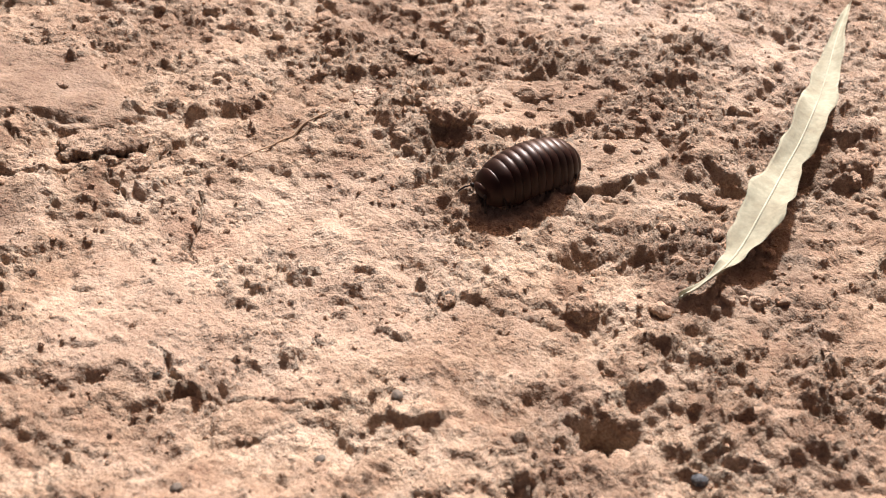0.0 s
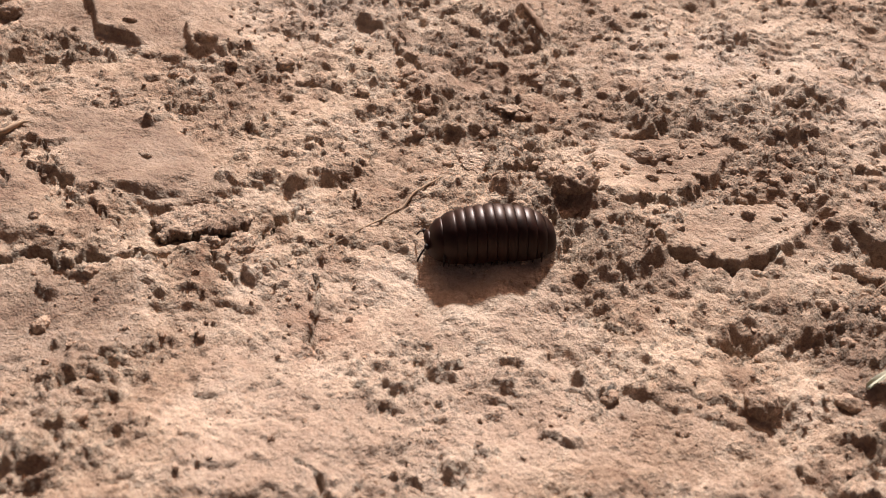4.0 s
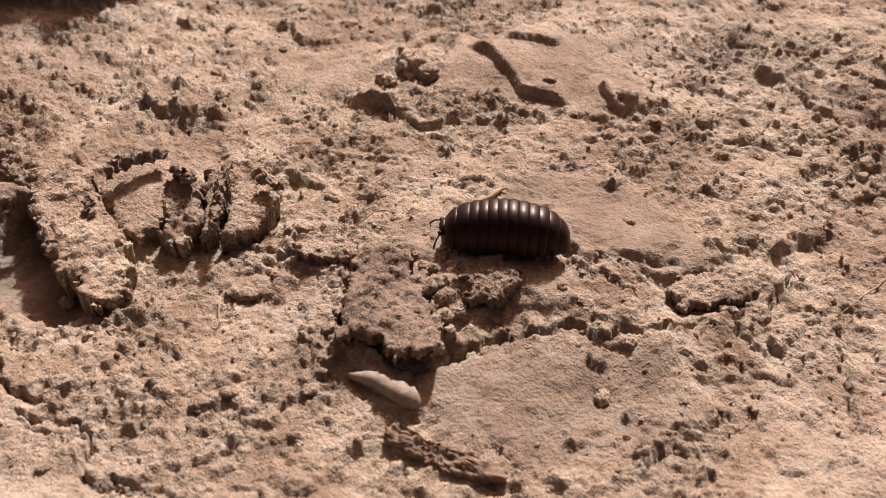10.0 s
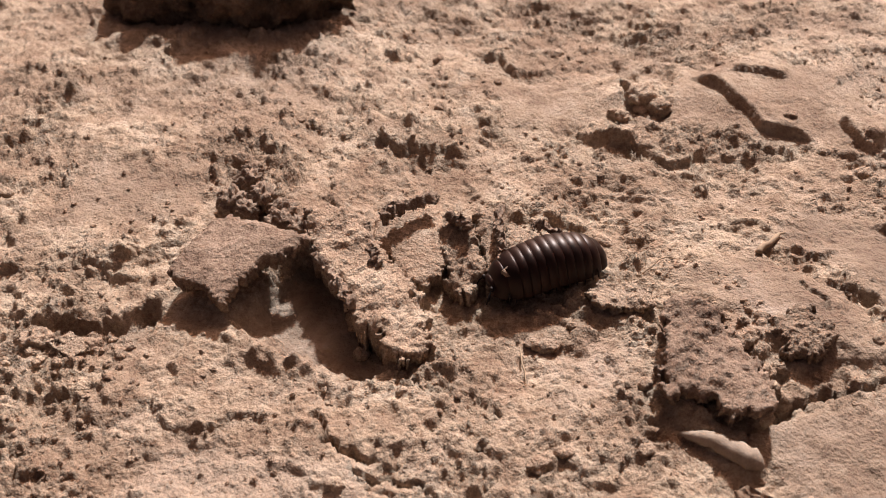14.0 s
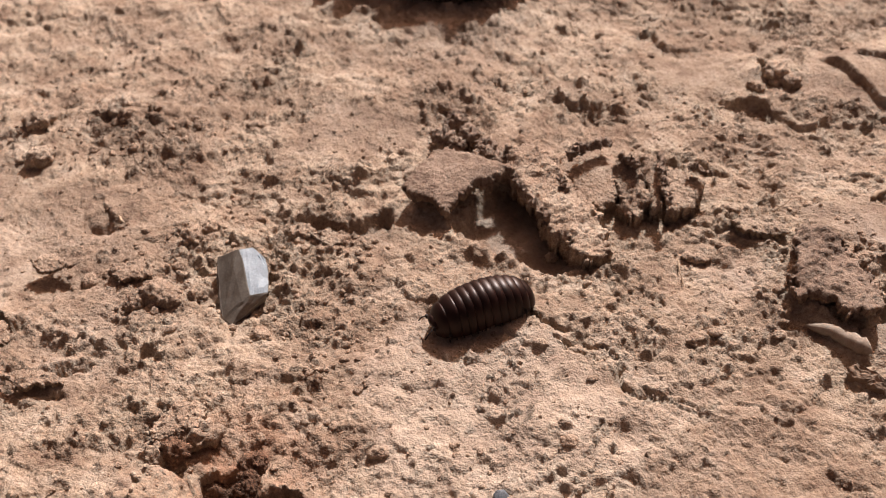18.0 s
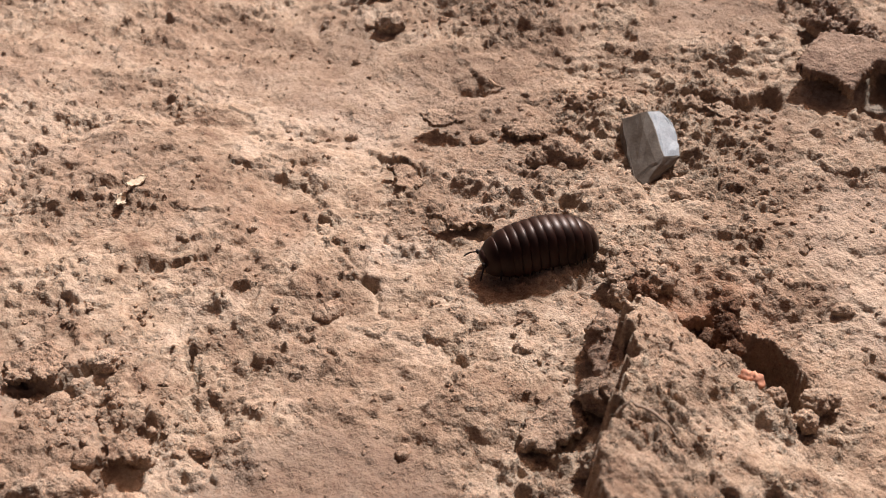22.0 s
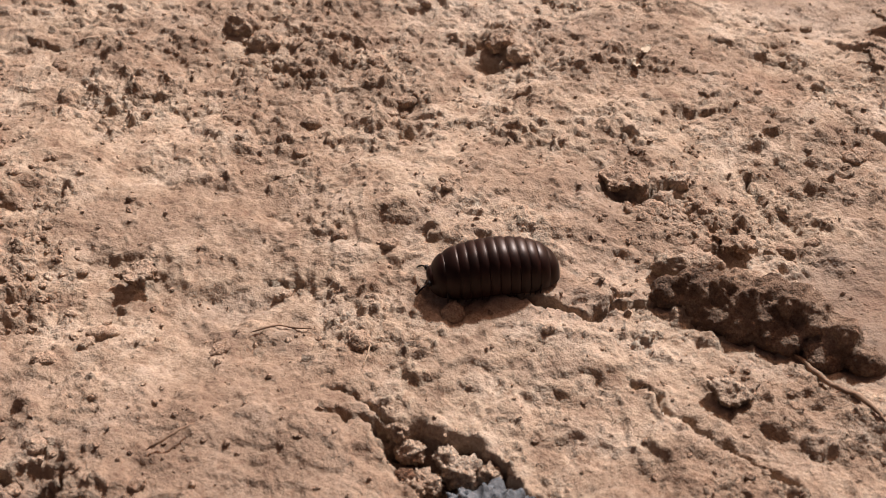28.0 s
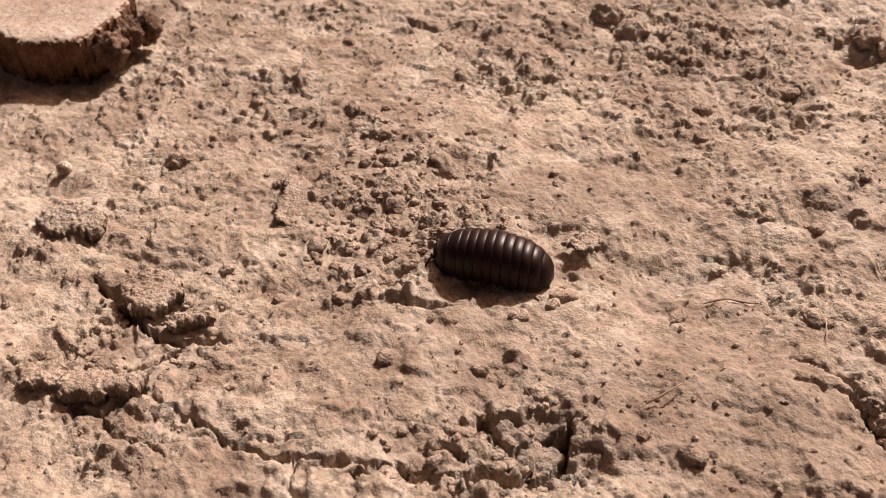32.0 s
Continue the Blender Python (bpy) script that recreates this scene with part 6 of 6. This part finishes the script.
# flakes and slabs on the last stretch
LAST = "clay flakes by the wide cracks"
for k, (outline, z, thick, tilt, mat) in enumerate((
        ([(-0.956, -0.012), (-0.966, 0.016), (-0.95, 0.013), (-0.942, -0.011)], 0.0055, 0.0025, (0, 14), CLOD),
        ([(-0.98, -0.116), (-0.977, -0.107), (-0.963, -0.102), (-0.95, -0.098), (-0.95, -0.104), (-0.959, -0.111), (-0.972, -0.117)], 0.0055, 0.006, (3, -2), CLOD),
        ([(-0.988, -0.067), (-0.988, -0.058), (-0.975, -0.053), (-0.964, -0.06), (-0.968, -0.073), (-0.978, -0.076)], 0.0065, 0.006, (2, 3), CLOD),
        ([(-0.998, -0.114), (-0.984, -0.104), (-0.977, -0.111), (-0.986, -0.121)], 0.005, 0.005, (0, -3), CLOD),
        ([(-0.964, -0.071), (-0.949, -0.062), (-0.946, -0.067), (-0.959, -0.076)], 0.004, 0.004, (2, 0), CLOD),
        ([(-1.046, -0.051), (-1.039, -0.038), (-1.02, -0.037), (-1.015, -0.047), (-1.036, -0.055)], 0.0075, 0.006, (3, 2), PALE_CLOD),
        ([(-0.846, 0.021), (-0.838, 0.03), (-0.83, 0.023), (-0.836, 0.016)], 0.004, 0.002, (0, -10), CLOD),
        ([(-0.697, 0.131), (-0.686, 0.142), (-0.679, 0.14), (-0.676, 0.128), (-0.69, 0.121)], 0.0025, 0.003, (2, 2), CLOD),
        ([(-0.649, 0.107), (-0.637, 0.111), (-0.633, 0.105), (-0.645, 0.1)], 0.002, 0.003, (2, 2), CLOD),
        ([(-0.601, 0.267), (-0.592, 0.273), (-0.585, 0.262), (-0.594, 0.256)], -0.003, 0.002, (2, 12), CLOD),
        ([(-0.578, 0.24), (-0.563, 0.245), (-0.551, 0.24), (-0.568, 0.233)], -0.001, 0.0025, (4, 3), CLOD),
        ([(-0.562, 0.31), (-0.55, 0.318), (-0.54, 0.306), (-0.552, 0.299)], -0.002, 0.003, (3, 2), CLOD),
        ([(-0.6, 0.31), (-0.59, 0.318), (-0.578, 0.31), (-0.59, 0.303)], -0.003, 0.002, (3, 2), CLOD))):
    slab("clay_flake", outline, z * (0.65 if k < 5 else 0.9 if k == 5 else 1), thick, 120 + k, mat, (3 if k == 5 else -3, tilt[1]), "pale cracked clay flake" if mat is PALE_CLOD else "loose brown clay flake on the cracked soil", group=LAST)

# strands, splinters and small bits
strand("rootlet", [(-0.1, 0.332), (-0.079, 0.349), (-0.073, 0.355), (-0.067, 0.362), (-0.056, 0.372)], 0.0003, 0.0006, STRAW, "thin tan rootlet lying on the soil", "root", 0.0006, 5, 0.0003, 7)
strand("straw", [(-0.31, 0.338), (-0.3085, 0.32)], 0.0004, 0.0003, STRAW, "short dry stalk of straw", "straw", 0.001, 5, 0.0003, 8)
strand("hair_stalk", [(-0.267, 0.367), (-0.259, 0.374), (-0.25, 0.378)], 0.0003, 0.0002, STRAW, "fine curved dry stalk", "straw", 0.002, 5, 0.0002, 9, 0.003)
strand("straw", [(-0.747, 0.018), (-0.745, 0.006)], 0.0003, 0.0002, STRAW, "short dry stalk of straw", "straw", 0.001, 4, 0.0003, 10)
strand("straw", [(-0.737, 0.053), (-0.733, 0.047)], 0.0004, 0.0003, STRAW, "tiny dry stalk of straw", "straw", 0.001, 4, 0.0003, 11)
strand("wood_splinter", [(-0.2226, 0.3815), (-0.2167, 0.3859), (-0.2092, 0.3929)], 0.0017, 0.0008, STRAW, "pale splintered bit of wood", "splinter", 0.0012, 4, 0.0009, 12)
strand("wood_splinter", [(-0.575, 0.352), (-0.566, 0.343)], 0.0008, 0.0005, STRAW, "pale splinter of wood over a pit", "splinter", 0.002, 4, 0.0005, 13)
strand("broken_stalk", [(-0.01, 0.51), (-0.006, 0.5), (-0.003, 0.488)], 0.0014, 0.0018, BARK, "thick brown broken stalk by a pit", "stalk", 0.002, 5, 0.0006, 14)
strand("rootlet", [(-0.792, -0.045), (-0.786, -0.038), (-0.783, -0.032)], 0.0005, 0.0003, BARK, "thin dark rootlet on the soil", "root", 0.0018, 4, 0.0004, 15, 0.002)
strand("rootlet", [(-0.788, 0.012), (-0.78, 0.019), (-0.768, 0.021)], 0.0004, 0.0003, BARK, "thin dark rootlet on the soil", "root", 0.001, 4, 0.0006, 16)
for k, (x, y, a, b) in enumerate(((-0.697, 0.23, 75, 0.006), (-0.6985, 0.219, 110, 0.0042))):
    bm, _ = slab_bm([(-b, -0.0012), (0, -0.0022), (b, -0.0008), (b * 0.8, 0.0014), (-b * 0.6, 0.0018)], 0.0004, 140 + k, rings=6, count=40, jag=0.0006, relief=0.0006, curl=0.0015)
    ob = part("husk", bm, PETAL)
    ob.matrix_basis = pose(x, y, ground_mean(x, y, 0.003) + 0.002, 20, 15, a)
    tagged(ob, "crumpled cream-white bit of husk", "husk", "husks")
for k, (outline, lift, tilt) in enumerate((([(-0.05, 0.387), (-0.043, 0.39), (-0.038, 0.382), (-0.042, 0.375), (-0.048, 0.379)], 0.0022, (10, -8)),
                                           ([(-0.031, 0.43), (-0.024, 0.433), (-0.018, 0.43), (-0.024, 0.426)], 0.0022, (0, 5)),
                                           ([(-0.475, 0.337), (-0.467, 0.342), (-0.459, 0.335), (-0.464, 0.33)], 0.004, (6, 4)))):
    flake("pale_flake", outline, 0.0011, lift, 150 + k, PALE_CLOD, tilt, "thin pale flake lying loose on the crumbs", "flake", "pale flakes", 0.0006, 0.0003, count=60)
for k, (x, y, r) in enumerate(((0.055, 0.192, 0.0024), (-0.013, 0.269, 0.0022), (-0.05, 0.198, 0.0018), (-0.087, 0.186, 0.0018), (-0.1, 0.227, 0.0016), (-0.029, 0.219, 0.0022), (-0.376, 0.204, 0.0034))):
    clod("pebble", x, y, (r, r * 0.8, r * 0.7), 160 + k, STONE_DARK if k in (0, 6) else STONE, 0.4, "small blue-grey pebble in the soil", 20 * k, 0.15, 3, category="pebble", fine=0.03, group="pebbles")
clod("pebble", -1.061, -0.017, (0.0038, 0.003, 0.003), 170, PALE_CLOD, 0.1, "small whitish pebble on the soil", 0, 0.12, 3, category="pebble", fine=0.02)
clod("pebble", -0.774, -0.05, (0.0011, 0.0011, 0.001), 171, PALE_CLOD, 0.1, "tiny white pebble on the soil", 0, 0.1, 3, category="pebble", fine=0.02)

# larger clods
for k, (x, y, r, mat) in enumerate(((-0.533, 0.295, 0.0085, CLOD), (-0.526, 0.291, 0.006, CLOD), (-0.541, 0.29, 0.0055, CLOD), (-0.53, 0.335, 0.006, CLOD), (-0.524, 0.341, 0.005, CLOD), (-0.634, 0.394, 0.008, PALE_CLOD),
                                    (-0.647, 0.425, 0.009, CLOD), (-0.603, 0.437, 0.01, PALE_CLOD), (-0.596, 0.428, 0.007, CLOD), (-0.612, 0.432, 0.006, CLOD), (-0.009, 0.364, 0.0085, CLOD), (-0.016, 0.372, 0.006, CLOD),
                                    (-0.003, 0.371, 0.006, CLOD), (-0.127, 0.331, 0.0048, PALE_CLOD), (-0.137, 0.329, 0.0035, PALE_CLOD), (-0.48, 0.34, 0.006, CLOD), (-0.667, 0.141, 0.005, PALE_CLOD),
                                    (-0.764, 0.222, 0.0075, CLOD), (-0.752, 0.214, 0.007, CLOD), (-0.872, 0.19, 0.009, CLOD), (-0.89, 0.2, 0.009, CLOD), (-1.018, 0.008, 0.006, CLOD), (-0.25, 0.5, 0.008, CLOD),
                                    (-0.243, 0.492, 0.006, CLOD), (-0.262, 0.487, 0.005, CLOD), (0.15, 0.344, 0.007, CLOD), (0.031, 0.26, 0.006, CLOD))):
    clod("clay_lump", x, y, (r, r * 0.85, r * 0.62), 300 + k, mat, 0.38, "pale crumbly lump of clay" if mat is PALE_CLOD else "rough brown lump of clay on the soil", 37 * k, 0.32, 4, group="lumps on the soil", fine=0.09)

# crumbs that lie loose on the soil
SHAPES = []
for k in range(8):
    ob = part("soil_crumb", lump_bm(1, random.uniform(0.65, 0.9), random.uniform(0.45, 0.7), 200 + k, 3, 0.34, 1.3, 0.06), CLOD)
    SHAPES.append(ob.data)
    bpy.data.objects.remove(ob)


def crumb(x, y, r, k, mat=None):
    ob = new("soil_crumb", SHAPES[k % 8])
    rnd = random.Random(k)
    ob.matrix_basis = pose(x, y, ground_mean(x, y, max(0.002, r)) + r * 0.02, rnd.uniform(-15, 15), rnd.uniform(-15, 15), rnd.uniform(0, 360)) @ Matrix.Diagonal((r, r, r, 1))
    tagged(ob, "loose crumb of dry brown clay", "crumb", "crumbs on the soil")


FIRST = [(0.152, 0.343), (0.079, 0.264), (0.03, 0.258), (0.024, 0.392), (-0.009, 0.362), (-0.127, 0.33), (-0.01, 0.458), (0.008, 0.407), (0.03, 0.206), (0.092, 0.207), (0.036, 0.204), (0.057, 0.259),
         (-0.164, 0.443), (-0.06, 0.425), (-0.105, 0.445), (0.061, 0.38), (0.087, 0.319), (-0.03, 0.352), (-0.114, 0.372), (0.16, 0.35), (0.147, 0.335), (0.155, 0.358)]
SECOND = [(-0.251, 0.376), (-0.277, 0.395), (-0.172, 0.313), (-0.162, 0.252), (-0.201, 0.243), (-0.145, 0.446), (-0.154, 0.466), (-0.251, 0.493), (-0.26, 0.473), (-0.229, 0.342), (-0.193, 0.333),
          (-0.24, 0.345), (-0.235, 0.333), (-0.25, 0.355), (-0.086, 0.437), (-0.063, 0.419), (-0.064, 0.408), (0.031, 0.391), (-0.01, 0.362), (-0.067, 0.455), (-0.061, 0.452), (-0.073, 0.442),
          (-0.088, 0.475), (-0.12, 0.461), (-0.013, 0.266), (-0.165, 0.375), (-0.27, 0.318), (-0.306, 0.286), (-0.306, 0.34), (-0.163, 0.252), (-0.183, 0.292)]
THIRD = [(-0.349, 0.315), (-0.273, 0.291), (-0.276, 0.353), (-0.285, 0.371), (-0.301, 0.338), (-0.306, 0.284), (-0.426, 0.449), (-0.344, 0.502), (-0.316, 0.529), (-0.188, 0.477), (-0.139, 0.444),
         (-0.161, 0.442), (-0.143, 0.457), (-0.238, 0.477), (-0.208, 0.529), (-0.346, 0.553), (-0.285, 0.562), (-0.312, 0.572), (-0.274, 0.553)]
FOURTH = [(-0.367, 0.277), (-0.346, 0.26), (-0.354, 0.228), (-0.422, 0.22), (-0.435, 0.247), (-0.6, 0.183), (-0.53, 0.176), (-0.519, 0.273), (-0.532, 0.29), (-0.526, 0.428), (-0.53, 0.501), (-0.637, 0.393),
          (-0.643, 0.362), (-0.531, 0.331), (-0.482, 0.275), (-0.309, 0.368), (-0.292, 0.346), (-0.408, 0.485), (-0.653, 0.418), (-0.596, 0.432), (-0.463, 0.343), (-0.627, 0.298), (-0.57, 0.306),
          (-0.298, 0.29), (-0.375, 0.203), (-0.41, 0.196)]
FIFTH = [(-0.603, 0.181), (-0.531, 0.176), (-0.56, 0.127), (-0.748, 0.097), (-0.759, 0.065), (-0.721, 0.13), (-0.716, 0.149), (-0.823, 0.187), (-0.812, 0.187), (-0.801, 0.192),
         (-0.777, 0.217), (-0.758, 0.21), (-0.875, 0.174), (-0.856, 0.163), (-0.821, 0.132), (-0.788, 0.156), (-0.778, 0.13), (-0.778, 0.064), (-0.595, 0.261), (-0.666, 0.205), (-0.644, 0.219),
         (-0.902, 0.235), (-0.81, 0.246), (-0.537, 0.295), (-0.675, 0.108), (-0.677, 0.066), (-0.693, 0.038), (-0.726, 0.039)]
SIXTH = [(-0.667, 0.14), (-0.638, 0.107), (-0.628, 0.112), (-0.632, 0.09), (-0.673, 0.12), (-0.674, 0.113), (-0.665, 0.124), (-0.652, 0.1), (-0.623, 0.116), (-0.614, 0.122), (-0.64, 0.118), (-0.653, 0.125),
         (-0.846, -0.083), (-0.842, -0.08), (-0.845, -0.078), (-0.839, -0.078), (-0.847, -0.093), (-0.826, -0.084), (-0.855, -0.101), (-0.862, -0.106), (-0.824, -0.067), (-0.826, -0.052), (-0.808, -0.059),
         (-0.82, -0.07), (-0.828, -0.089), (-0.817, -0.084)]
SEVENTH = [(-0.788, 0.035), (-0.748, 0.1), (-0.879, -0.059), (-0.751, 0.018), (-0.789, -0.055), (-0.773, -0.056), (-0.909, -0.022), (-0.959, -0.04), (-1.017, 0.007), (-0.795, 0.003), (-0.977, 0.048), (-1.039, 0.073),
           (-1.0, 0.125), (-0.953, 0.14), (-0.892, 0.117), (-0.841, 0.169), (-0.816, 0.11), (-0.789, 0.162), (-0.792, 0.151), (-0.931, 0.04), (-0.902, -0.034), (-0.94, 0.036), (-0.923, 0.045), (-0.845, -0.021),
           (-0.837, -0.01), (-0.835, -0.004), (-0.914, 0.014), (-0.933, -0.016), (-0.848, -0.05), (-0.909, -0.031), (-0.91, -0.038), (-0.985, -0.069)]
random.seed(5)
for k, (x, y) in enumerate(FIRST + SECOND + THIRD + FOURTH + FIFTH + SIXTH + SEVENTH):
    crumb(x, y, random.choice((0.0024, 0.003, 0.0034, 0.0042, 0.005)) * (1.25 if k < 6 else 1), k)
# rubble in the broken places
def rubble():
    rnd = random.Random(77)
    verts, faces = [], []
    for cx, cy, sx, sy, n, big in ((-0.468, 0.338, 0.014, 0.008, 40, 0.0032), (0.045, 0.375, 0.03, 0.02, 90, 0.004), (0.085, 0.285, 0.02, 0.02, 50, 0.0036), (-0.245, 0.345, 0.012, 0.012, 30, 0.003),
                                   (-0.662, 0.118, 0.014, 0.008, 40, 0.0028), (-0.968, -0.085, 0.016, 0.014, 50, 0.0034), (-0.835, -0.085, 0.018, 0.012, 60, 0.0034), (-0.03, 0.4, 0.025, 0.02, 40, 0.0034),
                                   (-0.88, 0.19, 0.03, 0.02, 50, 0.0035), (-0.6, 0.42, 0.03, 0.02, 50, 0.004), (-0.9, 0.012, 0.026, 0.016, 170, 0.0026), (-0.935, 0.05, 0.025, 0.02, 90, 0.0028),
                                   (-0.66, 0.13, 0.02, 0.012, 60, 0.0022), (-0.52, 0.31, 0.03, 0.02, 90, 0.0028), (-0.45, 0.27, 0.014, 0.03, 70, 0.0026)):
        for i in range(n):
            x, y, r = rnd.gauss(cx, sx), rnd.gauss(cy, sy), rnd.uniform(0.001, big) * rnd.uniform(0.6, 1)
            m = pose(x, y, ground_mean(x, y, max(0.002, r)) + r * 0.05, rnd.uniform(-20, 20), rnd.uniform(-20, 20), rnd.uniform(0, 360)) @ Matrix.Diagonal((r, r, r, 1))
            shape, start = SHAPES[rnd.randrange(8)], len(verts)
            verts += [tuple(m @ v.co) for v in shape.vertices]
            faces += [[start + j for j in f.vertices] for f in shape.polygons]
    me = bpy.data.meshes.new("soil_rubble")
    me.from_pydata(verts, [], faces)
    me.polygons.foreach_set("use_smooth", np.ones(len(faces), bool))
    me.materials.append(CLOD)
    tagged(new("soil_rubble", me), "loose rubble of small brown clay crumbs", "rubble", kind="stuff")


rubble()
# the stretch of loose rubble that the animal climbs into at the end
for k in range(60):
    x, y = random.gauss(-0.905, 0.026), random.gauss(0.005, 0.02)
    crumb(x, y, random.uniform(0.0014, 0.003), 500 + k)


# grit and small litter
def litter():
    rnd = np.random.RandomState(8)
    n = 30000
    u, v = rnd.uniform(-0.14, 1.3, n), rnd.uniform(-0.19, 0.36, n)
    x, y = 0.1 - CU * u - SU * v, 0.38 - SU * u + CU * v
    keep = perlin(x / 0.03, y / 0.03, 33) + 0.6 * perlin(x / 0.1, y / 0.1, 34) > rnd.uniform(-0.9, 0.7, n)
    i, j = np.searchsorted(US, u), np.searchsorted(VS, v)
    keep &= ROUGH[i, j] > 0.42
    x, y, i, j = x[keep], y[keep], i[keep], j[keep]
    n = len(x)
    bm = bmesh.new()
    bmesh.ops.create_icosphere(bm, subdivisions=1, radius=1)
    base = np.array([v.co[:] for v in bm.verts])
    faces = np.array([[v.index for v in f.verts] for f in bm.faces])
    bm.free()
    r = 0.00035 + 0.001 * rnd.rand(n) ** 3
    co = base[None] * (1 + rnd.uniform(-0.4, 0.4, (n, len(base), 1))) * r[:, None, None]
    co[:, :, 2] *= rnd.uniform(0.4, 1.0, n)[:, None]
    co += np.stack([x, y, Z[i, j] + r * 0.1], -1)[:, None]
    me = bpy.data.meshes.new("soil_grit")
    me.from_pydata(co.reshape(-1, 3).tolist(), [], (faces[None] + (np.arange(n) * len(base))[:, None, None]).reshape(-1, 3).tolist())
    me.materials.append(CLOD)
    tagged(new("soil_grit", me), "loose grit and tiny crumbs of dry clay", "grit", kind="stuff")


litter()


motions()
